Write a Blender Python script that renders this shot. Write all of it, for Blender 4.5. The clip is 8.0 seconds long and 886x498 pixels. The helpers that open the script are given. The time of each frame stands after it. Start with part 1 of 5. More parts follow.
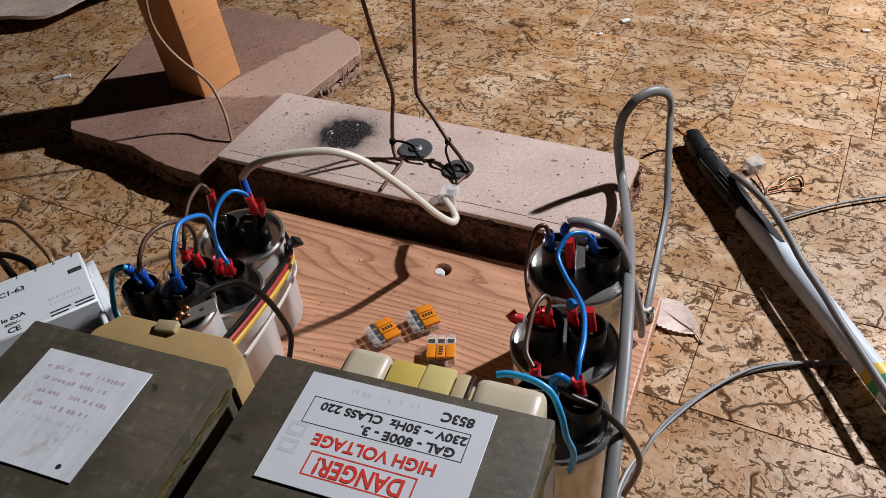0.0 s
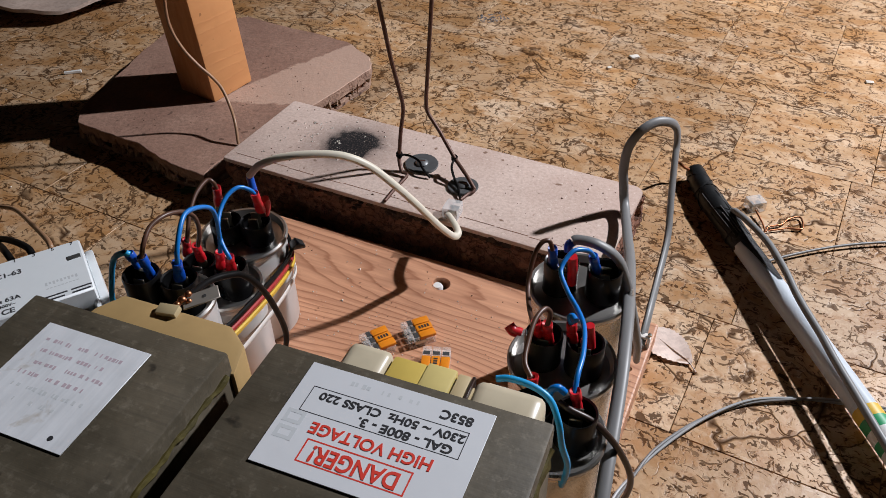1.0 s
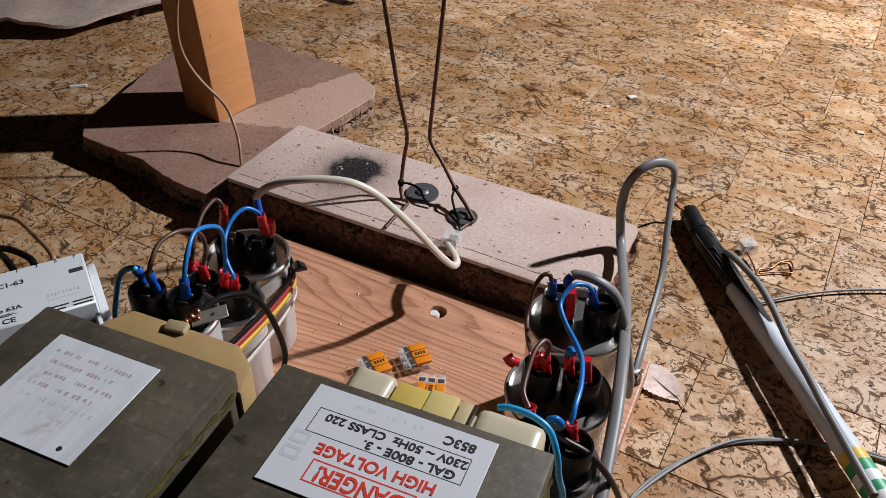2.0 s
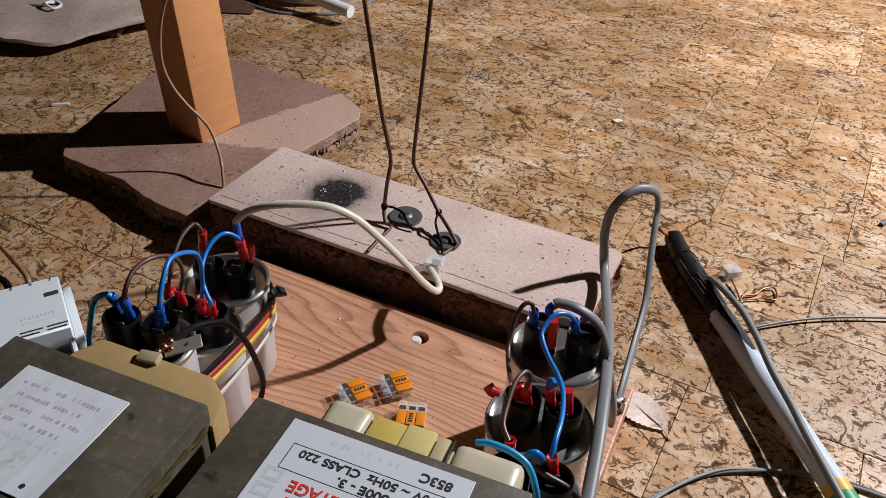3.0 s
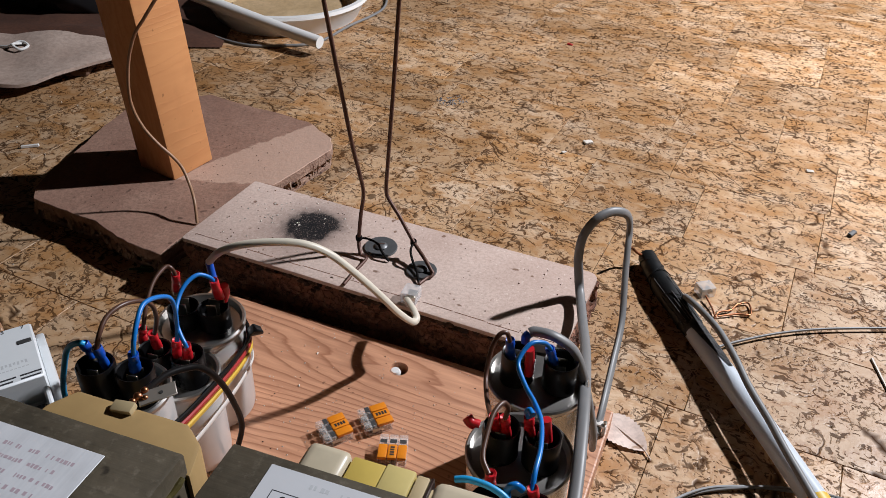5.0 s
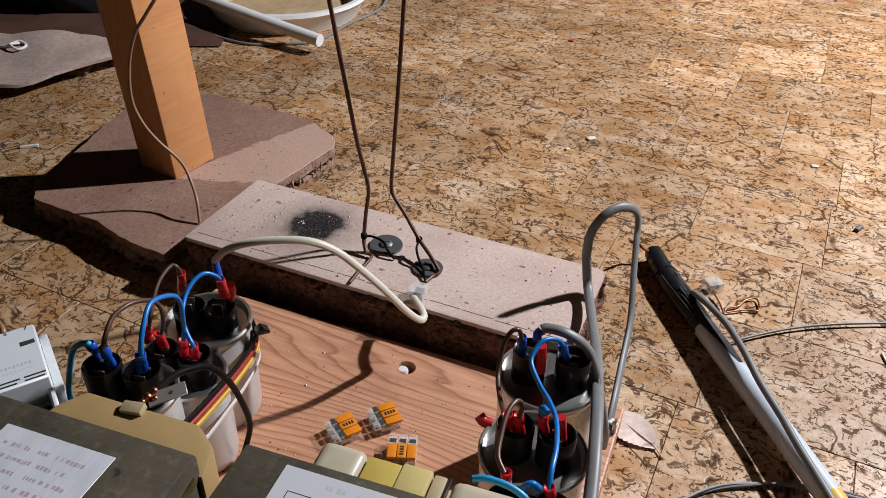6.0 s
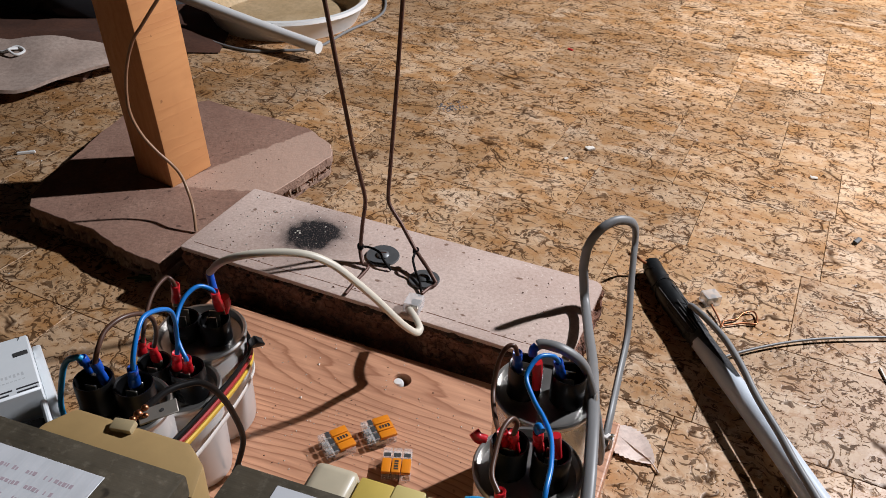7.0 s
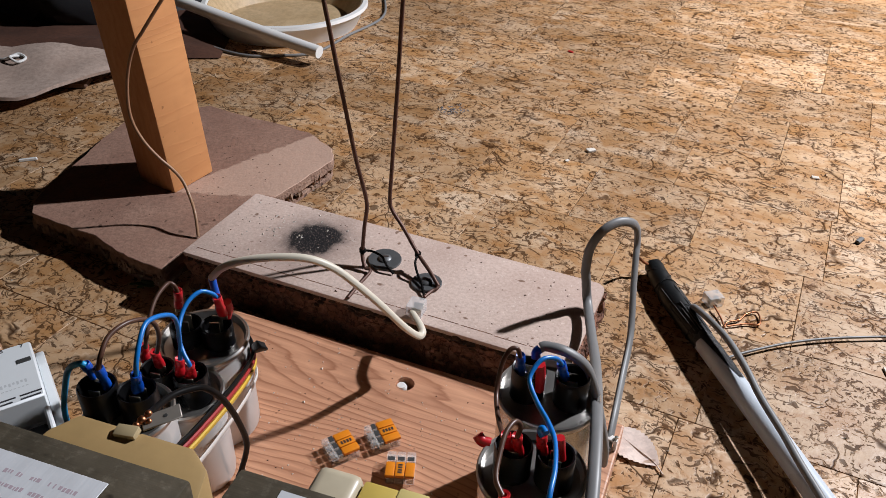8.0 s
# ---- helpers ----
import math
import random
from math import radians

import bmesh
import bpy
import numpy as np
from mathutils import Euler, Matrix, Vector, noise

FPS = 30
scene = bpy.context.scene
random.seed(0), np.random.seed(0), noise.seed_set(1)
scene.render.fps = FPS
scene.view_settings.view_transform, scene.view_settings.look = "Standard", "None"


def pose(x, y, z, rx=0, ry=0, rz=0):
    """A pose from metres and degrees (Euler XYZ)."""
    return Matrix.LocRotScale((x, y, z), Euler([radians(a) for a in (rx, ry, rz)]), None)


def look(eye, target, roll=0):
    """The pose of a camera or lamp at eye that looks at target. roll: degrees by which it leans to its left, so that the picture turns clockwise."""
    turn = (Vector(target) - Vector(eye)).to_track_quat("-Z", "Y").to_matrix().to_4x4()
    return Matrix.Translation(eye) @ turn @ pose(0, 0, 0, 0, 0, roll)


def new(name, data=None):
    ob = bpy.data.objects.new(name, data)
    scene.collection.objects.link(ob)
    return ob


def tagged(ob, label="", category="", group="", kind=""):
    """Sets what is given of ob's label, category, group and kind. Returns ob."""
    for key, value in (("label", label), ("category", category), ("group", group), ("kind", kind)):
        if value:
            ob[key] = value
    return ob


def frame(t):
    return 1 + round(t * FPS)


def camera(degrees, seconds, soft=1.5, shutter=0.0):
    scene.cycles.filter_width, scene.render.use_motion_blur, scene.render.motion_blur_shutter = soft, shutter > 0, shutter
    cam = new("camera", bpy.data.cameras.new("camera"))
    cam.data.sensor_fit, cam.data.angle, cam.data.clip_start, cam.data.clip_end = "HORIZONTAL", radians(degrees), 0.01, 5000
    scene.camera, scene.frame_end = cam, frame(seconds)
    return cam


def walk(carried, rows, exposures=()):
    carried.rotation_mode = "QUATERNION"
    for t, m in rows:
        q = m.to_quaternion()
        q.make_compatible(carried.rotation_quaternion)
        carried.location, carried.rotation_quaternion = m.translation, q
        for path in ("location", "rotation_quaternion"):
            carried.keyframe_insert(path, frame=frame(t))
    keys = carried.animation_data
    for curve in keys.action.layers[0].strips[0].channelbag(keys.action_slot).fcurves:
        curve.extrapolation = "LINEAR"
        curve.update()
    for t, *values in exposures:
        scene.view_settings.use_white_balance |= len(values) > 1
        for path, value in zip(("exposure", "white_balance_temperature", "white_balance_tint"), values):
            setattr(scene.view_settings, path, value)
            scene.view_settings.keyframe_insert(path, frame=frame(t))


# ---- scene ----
cam = camera(58.1, 8.0, soft=0.8)
PATH = [
    (0, (0.02, 0.017, 0.383), (-0.012, 1.505, -0.953), -5.7),
    (0.5, (0.016, 0.013, 0.379), (0.005, 1.528, -0.927), -2.6),
    (1, (0.013, 0.009, 0.375), (0.008, 1.548, -0.902), -1.1),
    (1.2, (0.004, 0.013, 0.38), (0.008, 1.568, -0.878), 0.3),
    (2.3, (0.006, 0.001, 0.381), (0.049, 1.588, -0.835), 2.7),
    (2.5, (0.008, 0.006, 0.383), (0.065, 1.598, -0.826), 3.1),
    (3, (0.008, 0.01, 0.382), (0.066, 1.619, -0.805), 3.2),
    (3.5, (0.007, 0.015, 0.381), (0.084, 1.634, -0.79), 3.1),
    (4, (0.012, 0.014, 0.388), (0.103, 1.644, -0.767), 2.4),
    (4.5, (0.013, 0.012, 0.389), (0.113, 1.649, -0.755), 2.1),
    (6, (0.005, 0.016, 0.384), (0.119, 1.652, -0.761), 1.6),
    (6.5, (0.004, 0.022, 0.381), (0.115, 1.66, -0.761), 2.0),
    (7, (0.007, 0.021, 0.387), (0.123, 1.663, -0.75), 2.0),
    (7.5, (0.008, 0.022, 0.389), (0.129, 1.667, -0.742), 1.8),
    (8, (0.007, 0.021, 0.387), (0.118, 1.667, -0.743), 1.4),
]
walk(cam, [(t, look(eye, target, roll)) for t, eye, target, roll in PATH])

# ---- light: one lamp to the right, dim room light ----
world = bpy.data.worlds.new("room_light")
world.use_nodes = True
scene.world = world
world.node_tree.nodes["Background"].inputs["Color"].default_value = (1.0, 0.93, 0.86, 1)
world.node_tree.nodes["Background"].inputs["Strength"].default_value = 0.012
lamp_data = bpy.data.lights.new("work_lamp_light", "SPOT")
lamp_data.energy = 131.0
lamp_data.color = (0.975, 0.985, 1.05)
lamp_data.shadow_soft_size = 0.022
lamp = new("work_lamp_light", lamp_data)
lamp_data.spot_size, lamp_data.spot_blend = radians(112), 0.15
lamp.matrix_basis = look((1.10, 0.865, 0.985), (0.35, 1.25, 0.0))
scene.view_settings.exposure = 0.0


# ---- materials ----
class Mat:
    """Small wrapper that builds a principled material node by node."""

    def __init__(self, name, color=(0.5, 0.5, 0.5), rough=0.6, metal=0.0):
        self.mat = bpy.data.materials.new(name)
        self.mat.use_nodes = True
        self.t = self.mat.node_tree
        self.b = self.t.nodes["Principled BSDF"]
        self.b.inputs["Base Color"].default_value = (*color, 1)
        self.b.inputs["Roughness"].default_value = rough
        self.b.inputs["Metallic"].default_value = metal

    def n(self, kind, **values):
        node = self.t.nodes.new(kind)
        for k, v in values.items():
            node.inputs[k.replace("_", " ")].default_value = v
        return node

    def link(self, a, b):
        self.t.links.new(a, b)

    def coords(self, scale=(1, 1, 1), shift=None, turn=(0, 0, 0), output="Object"):
        tc = self.n("ShaderNodeTexCoord")
        mp = self.n("ShaderNodeMapping")
        mp.inputs["Scale"].default_value = scale
        mp.inputs["Rotation"].default_value = turn
        if shift is not None:
            self.link(shift, mp.inputs["Location"])
        self.link(tc.outputs[output], mp.inputs["Vector"])
        return mp.outputs["Vector"]

    def noise(self, vec, scale, detail=4.0, rough=0.55, distortion=0.0):
        node = self.n("ShaderNodeTexNoise", Scale=scale, Detail=detail, Roughness=rough, Distortion=distortion)
        self.link(vec, node.inputs["Vector"])
        return node.outputs["Fac"]

    def ramp(self, fac, *stops):
        node = self.n("ShaderNodeValToRGB")
        els = node.color_ramp.elements
        while len(els) < len(stops):
            els.new(0.5)
        for e, (p, c) in zip(els, stops):
            e.position = p
            e.color = (c, c, c, 1) if isinstance(c, (int, float)) else (*c, 1)
        self.link(fac, node.inputs["Fac"])
        return node.outputs["Color"]

    def mix(self, fac, a, b, mode="MIX"):
        node = self.t.nodes.new("ShaderNodeMix")
        node.data_type, node.blend_type = "RGBA", mode
        for slot, v in ((0, fac), (6, a), (7, b)):
            if hasattr(v, "links"):
                self.link(v, node.inputs[slot])
            elif slot == 0:
                node.inputs[0].default_value = v
            else:
                node.inputs[slot].default_value = (*v, 1)
        return node.outputs[2]

    def math(self, op, a, b=0.0):
        node = self.t.nodes.new("ShaderNodeMath")
        node.operation = op
        for slot, v in ((0, a), (1, b)):
            if hasattr(v, "links"):
                self.link(v, node.inputs[slot])
            else:
                node.inputs[slot].default_value = v
        return node.outputs[0]

    def color(self, c):
        self.link(c, self.b.inputs["Base Color"])
        return self

    def rough(self, r):
        self.link(r, self.b.inputs["Roughness"])
        return self

    def bump(self, height, strength=0.3, distance=0.001):
        node = self.n("ShaderNodeBump", Strength=strength, Distance=distance)
        self.link(height, node.inputs["Height"])
        self.link(node.outputs["Normal"], self.b.inputs["Normal"])
        return self


def cork_material():
    m = Mat("cork", rough=0.5)
    info = m.n("ShaderNodeObjectInfo")
    shift = m.n("ShaderNodeCombineXYZ")
    for axis, k in (("X", 37.0), ("Y", 91.0), ("Z", 53.0)):
        m.link(m.math("MULTIPLY", info.outputs["Random"], k), shift.inputs[axis])
    v = m.coords((1, 1, 1), shift.outputs["Vector"])

    def warped(scale, amount, stretch):
        warp = m.n("ShaderNodeTexNoise", Scale=scale, Detail=4.0, Roughness=0.6)
        m.link(v, warp.inputs["Vector"])
        add = m.t.nodes.new("ShaderNodeVectorMath")
        add.operation = "MULTIPLY_ADD"
        m.link(warp.outputs["Color"], add.inputs[0])
        add.inputs[1].default_value = (amount, amount, 0.0)
        m.link(v, add.inputs[2])
        st = m.n("ShaderNodeMapping")
        st.inputs["Scale"].default_value = stretch
        m.link(add.outputs[0], st.inputs["Vector"])
        return st.outputs["Vector"]

    def veins(vec, scale, width, gate_scale, g0, g1):
        cells = m.n("ShaderNodeTexVoronoi", Scale=scale)
        cells.feature = "DISTANCE_TO_EDGE"
        m.link(vec, cells.inputs["Vector"])
        line = m.ramp(cells.outputs["Distance"], (0.0, 1.0), (width * 0.5, 0.7), (width, 0.0))
        return m.math("MULTIPLY", line, m.ramp(m.noise(v, gate_scale, 3.0), (g0, 0.0), (g1, 1.0)))

    w1, w2 = warped(34.0, 0.045, (0.7, 1.3, 1.0)), warped(70.0, 0.022, (1.2, 0.8, 1.0))
    w3 = warped(11.0, 0.090, (0.8, 1.2, 1.0))
    v0 = veins(w3, 17.0, 0.020, 18.0, 0.49, 0.55)
    v1 = veins(w1, 48.0, 0.058, 40.0, 0.53, 0.59)
    v2 = veins(w2, 105.0, 0.085, 60.0, 0.565, 0.62)
    blot = m.ramp(m.noise(w2, 165.0, 2.0, 0.6), (0.635, 0.0), (0.66, 1.0))
    patch = m.ramp(m.noise(v, 22.0, 2.0), (0.44, 0.0), (0.58, 1.0))
    specks = m.ramp(m.noise(w2, 310.0, 1.0, 0.5), (0.60, 0.0), (0.64, 1.0))
    commas = m.ramp(m.noise(w1, 205.0, 1.0, 0.5), (0.645, 0.0), (0.68, 1.0))
    streak_map = m.n("ShaderNodeMapping")
    streak_map.inputs["Scale"].default_value = (95.0, 260.0, 1.0)
    m.link(w3, streak_map.inputs["Vector"])
    streaks = m.ramp(m.noise(streak_map.outputs["Vector"], 1.0, 1.0, 0.5), (0.65, 0.0), (0.68, 1.0))
    specks = m.math("MAXIMUM", m.math("MULTIPLY", specks, patch), m.math("MAXIMUM", commas, m.math("MULTIPLY", streaks, 0.9)))
    grains = m.n("ShaderNodeTexVoronoi", Scale=34.0)
    m.link(w1, grains.inputs["Vector"])
    sep = m.n("ShaderNodeSeparateColor")
    m.link(grains.outputs["Color"], sep.inputs["Color"])
    base = m.ramp(m.noise(v, 15.0, 5.0, 0.65), (0.34, (0.37, 0.198, 0.082)), (0.48, (0.53, 0.335, 0.182)), (0.64, (0.66, 0.475, 0.315)))
    base = m.mix(0.36, base, m.ramp(sep.outputs["Red"], (0.0, (0.42, 0.235, 0.105)), (0.6, (0.57, 0.375, 0.215)), (1.0, (0.74, 0.585, 0.43))))
    fine = m.n("ShaderNodeMapping")
    fine.inputs["Scale"].default_value = (50.0, 260.0, 1.0)
    m.link(w1, fine.inputs["Vector"])
    base = m.mix(m.ramp(m.noise(fine.outputs["Vector"], 1.0, 3.0), (0.48, 0.0), (0.70, 0.42)), base, (0.36, 0.195, 0.085))
    ochre = m.ramp(m.noise(w1, 40.0, 3.0), (0.49, 0.0), (0.61, 0.75))
    base = m.mix(ochre, base, (0.41, 0.20, 0.068))
    near = m.ramp(m.noise(w2, 165.0, 2.0, 0.6), (0.54, 0.0), (0.635, 0.6))
    base = m.mix(near, base, (0.33, 0.150, 0.050))
    tone = m.ramp(info.outputs["Random"], (0.0, 0.80), (1.0, 1.12))
    base = m.mix(1.0, base, tone, "MULTIPLY")
    dark = m.math("MAXIMUM", m.math("MAXIMUM", m.math("MAXIMUM", v0, v1), m.math("MULTIPLY", v2, 0.85)), m.math("MAXIMUM", m.math("MULTIPLY", blot, 0.8), m.math("MULTIPLY", specks, 0.85)))
    base = m.mix(1.0, base, (0.925, 0.915, 0.905), "MULTIPLY")
    m.color(m.mix(m.math("MULTIPLY", dark, 0.96), base, (0.036, 0.014, 0.006)))
    m.link(m.math("MULTIPLY", m.math("SUBTRACT", 1.0, dark), 0.45), m.b.inputs["Specular IOR Level"])
    m.rough(m.ramp(m.noise(v, 30.0), (0.3, 0.36), (0.7, 0.58)))
    m.bump(m.math("SUBTRACT", m.noise(v, 160.0, 4.0), dark), 0.35, 0.0008)
    return m.mat


def pine_material(name, light, dark, scale=1.0, contrast=1.0, turn=0.0):
    m = Mat(name, rough=0.55)
    v = m.coords((scale, scale, scale), turn=(0, 0, turn))
    st = m.n("ShaderNodeMapping")
    st.inputs["Scale"].default_value = (0.20, 1.0, 1.0)
    m.link(v, st.inputs["Vector"])
    sep = m.n("ShaderNodeSeparateXYZ")
    m.link(v, sep.inputs["Vector"])
    swell = m.math("MULTIPLY", m.noise(st.outputs["Vector"], 12.0, 1.5, 0.4), 24.0)
    wobble = m.math("MULTIPLY", m.noise(st.outputs["Vector"], 150.0, 2.0), 0.7)
    field = m.math("ADD", m.math("ADD", m.math("MULTIPLY", sep.outputs["Y"], 150.0), m.math("MULTIPLY", sep.outputs["Z"], 60.0)), m.math("ADD", swell, wobble))
    year = m.math("FRACT", field)
    rings = m.ramp(year, (0.0, 0.15), (0.35, 0.0), (0.72, 0.35), (0.90, 1.0), (1.0, 0.15))
    fib = m.n("ShaderNodeMapping")
    fib.inputs["Scale"].default_value = (12.0, 260.0, 60.0)
    m.link(v, fib.inputs["Vector"])
    fibre = m.noise(fib.outputs["Vector"], 1.0, 3.0)
    col = m.mix(m.math("MULTIPLY", rings, 0.74 * contrast), light, dark)
    col = m.mix(m.ramp(fibre, (0.35, 0.0), (0.75, 0.5)), col, dark)
    stains = m.ramp(m.noise(v, 14.0, 5.0), (0.55, 0.0), (0.8, 0.5))
    col = m.mix(stains, col, tuple(c * 0.55 for c in dark))
    dots = m.ramp(m.noise(v, 160.0, 2.0), (0.70, 0.0), (0.76, 0.6))
    m.color(m.mix(dots, col, tuple(c * 0.4 for c in dark)))
    m.rough(m.ramp(fibre, (0.3, 0.42), (0.7, 0.62)))
    m.bump(m.math("ADD", fibre, rings), 0.25, 0.0005)
    return m.mat


def grainy(name, low, high, fine=300.0, rough=0.85, bump=0.5, specks=None, coarse=18.0, dist=0.001):
    """Stone, plaster and fibre board: two scales of variation and fine relief."""
    m = Mat(name, rough=rough)
    v = m.coords()
    col = m.ramp(m.noise(v, coarse, 5.0), (0.3, low), (0.7, high))
    f = m.noise(v, fine, 3.0, 0.7)
    col = m.mix(m.ramp(f, (0.35, 0.45), (0.6, 0.0)), col, tuple(c * 0.6 for c in low))
    if specks:
        col = m.mix(m.ramp(m.noise(v, fine * 0.55, 1.0), (0.70, 0.0), (0.75, 0.9)), col, specks)
    m.color(col)
    m.bump(m.math("ADD", f, m.noise(v, fine * 0.3, 2.0)), bump, dist)
    return m.mat


def block_top_material():
    m = Mat("fibreboard_top", rough=0.8)
    v = m.coords()
    col = m.ramp(m.noise(v, 16.0, 5.0), (0.3, (0.50, 0.375, 0.32)), (0.7, (0.64, 0.51, 0.445)))
    col = m.mix(m.ramp(m.noise(v, 420.0, 3.0, 0.7), (0.35, 0.4), (0.6, 0.0)), col, (0.34, 0.24, 0.19))
    col = m.mix(m.ramp(m.noise(v, 130.0, 1.0), (0.72, 0.0), (0.76, 0.8)), col, (0.14, 0.07, 0.04))
    light = m.ramp(m.noise(v, 330.0, 2.0, 0.6), (0.66, 0.0), (0.70, 0.35))
    col = m.mix(light, col, (0.82, 0.74, 0.66))
    # soot round a burnt spot
    sep = m.n("ShaderNodeSeparateXYZ")
    m.link(v, sep.inputs["Vector"])
    dx = m.math("DIVIDE", m.math("SUBTRACT", sep.outputs["X"], BURN[0]), 0.94)
    dy = m.math("SUBTRACT", sep.outputs["Y"], BURN[1])
    r = m.math("SQRT", m.math("ADD", m.math("MULTIPLY", dx, dx), m.math("MULTIPLY", dy, dy)))
    r = m.math("ADD", r, m.math("MULTIPLY", m.math("SUBTRACT", m.noise(v, 90.0, 3.0), 0.5), 0.016))
    soot = m.ramp(m.math("MULTIPLY", r, 20.0), (0.0, 1.0), (0.37, 0.98), (0.46, 0.55), (0.60, 0.24), (0.95, 0.0))
    crack = m.ramp(m.noise(v, 900.0, 2.0), (0.58, 1.0), (0.66, 0.60))
    m.b.inputs["Specular IOR Level"].default_value = 0.18
    m.color(m.mix(m.math("MULTIPLY", soot, crack), col, (0.006, 0.007, 0.009)))
    m.bump(m.math("ADD", m.noise(v, 420.0, 3.0, 0.7), m.noise(v, 60.0, 2.0)), 0.35, 0.0006)
    return m.mat


def painted(name, color, rough=0.4, wear=0.12, metal=0.0, bump=0.06, scale=120.0, gloss=0.5):
    """Plastic, enamel, insulation: slight tone variation and a trace of relief."""
    m = Mat(name, color, rough, metal)
    v = m.coords()
    n1, n2 = m.noise(v, scale, 4.0), m.noise(v, scale * 0.18, 3.0)
    shade = m.math("MULTIPLY", m.math("ADD", n1, n2), wear)
    m.color(m.mix(shade, color, tuple(c * 0.35 for c in color)))
    m.rough(m.math("ADD", m.math("MULTIPLY", n2, 0.25), rough - 0.12))
    m.bump(n1, bump, 0.0004)
    m.b.inputs["Specular IOR Level"].default_value = gloss
    return m.mat


def core_material():
    """Varnished iron core: dull olive brown, blotched and dusty."""
    m = Mat("grey_green_varnished_core", rough=0.55, metal=0.1)
    v = m.coords()
    col = m.ramp(m.noise(v, 28.0, 6.0, 0.65), (0.30, (0.042, 0.035, 0.023)), (0.50, (0.082, 0.068, 0.046)), (0.72, (0.128, 0.106, 0.074)))
    col = m.mix(m.ramp(m.noise(v, 240.0, 3.0, 0.7), (0.55, 0.0), (0.75, 0.45)), col, (0.22, 0.19, 0.145))
    col = m.mix(m.ramp(m.noise(v, 95.0, 2.0), (0.68, 0.0), (0.73, 0.8)), col, (0.018, 0.014, 0.010))
    st = m.n("ShaderNodeMapping")
    st.inputs["Scale"].default_value = (8.0, 420.0, 420.0)
    m.link(v, st.inputs["Vector"])
    lines = m.noise(st.outputs["Vector"], 1.0, 2.0)
    col = m.mix(m.ramp(lines, (0.58, 0.0), (0.75, 0.35)), col, (0.045, 0.038, 0.028))
    m.color(col)
    m.rough(m.ramp(m.noise(v, 40.0), (0.3, 0.42), (0.7, 0.65)))
    m.bump(m.math("ADD", m.noise(v, 200.0, 3.0), lines), 0.25, 0.0005)
    return m.mat


def clear_plastic(name, color, rough=0.1, alpha=0.22):
    m = Mat(name, color, rough)
    m.b.inputs["Alpha"].default_value = alpha
    v = m.coords()
    m.bump(m.noise(v, 150.0), 0.1, 0.0004)
    return m.mat


BURN = (0.081, 0.058)
CORK = cork_material()
UNDER = CORK
PINE = pine_material("pine_board", (0.66, 0.345, 0.205), (0.26, 0.096, 0.046))
POSTWOOD = pine_material("post_wood", (0.62, 0.29, 0.115), (0.46, 0.18, 0.06), 1.0, 0.22)


def slab_material():
    m = Mat("reddish_slab", rough=0.85)
    v = m.coords()
    col = m.ramp(m.noise(v, 20.0, 5.0), (0.3, (0.235, 0.125, 0.088)), (0.7, (0.345, 0.205, 0.148)))
    f = m.noise(v, 300.0, 3.0, 0.7)
    col = m.mix(m.ramp(f, (0.35, 0.5), (0.6, 0.0)), col, (0.15, 0.085, 0.06))
    col = m.mix(m.ramp(m.noise(v, 130.0, 1.0), (0.72, 0.0), (0.76, 0.8)), col, (0.09, 0.045, 0.03))
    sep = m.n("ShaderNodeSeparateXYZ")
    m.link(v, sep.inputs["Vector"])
    # partial shadow painted into the colour: darker stone round a lighter, jagged-edged band
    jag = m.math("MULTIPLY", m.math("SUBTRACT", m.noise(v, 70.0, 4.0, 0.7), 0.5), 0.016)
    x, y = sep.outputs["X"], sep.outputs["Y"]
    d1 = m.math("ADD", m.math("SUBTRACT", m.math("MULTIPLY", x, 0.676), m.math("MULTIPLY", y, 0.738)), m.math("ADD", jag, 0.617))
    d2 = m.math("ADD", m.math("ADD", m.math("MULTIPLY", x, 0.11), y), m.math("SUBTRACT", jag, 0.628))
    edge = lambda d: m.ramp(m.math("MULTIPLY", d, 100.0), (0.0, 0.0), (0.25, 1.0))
    lit_band = m.math("MULTIPLY", edge(d1), edge(d2))
    col = m.mix(m.math("MULTIPLY", lit_band, 0.85), col, m.mix(0.25, (0.56, 0.385, 0.295), col))
    m.color(col)
    m.bump(m.math("ADD", f, m.noise(v, 90.0, 2.0)), 0.5, 0.001)
    return m.mat


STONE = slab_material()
SLABEDGE = grainy("slab_edge", (0.22, 0.125, 0.09), (0.40, 0.26, 0.19), 260.0, 0.9, 1.0, (0.05, 0.025, 0.02), 60.0, 0.002)
CHIP = grainy("raw_chipboard", (0.13, 0.055, 0.03), (0.30, 0.15, 0.09), 160.0, 0.9, 1.0, (0.42, 0.27, 0.18), 60.0, 0.003)


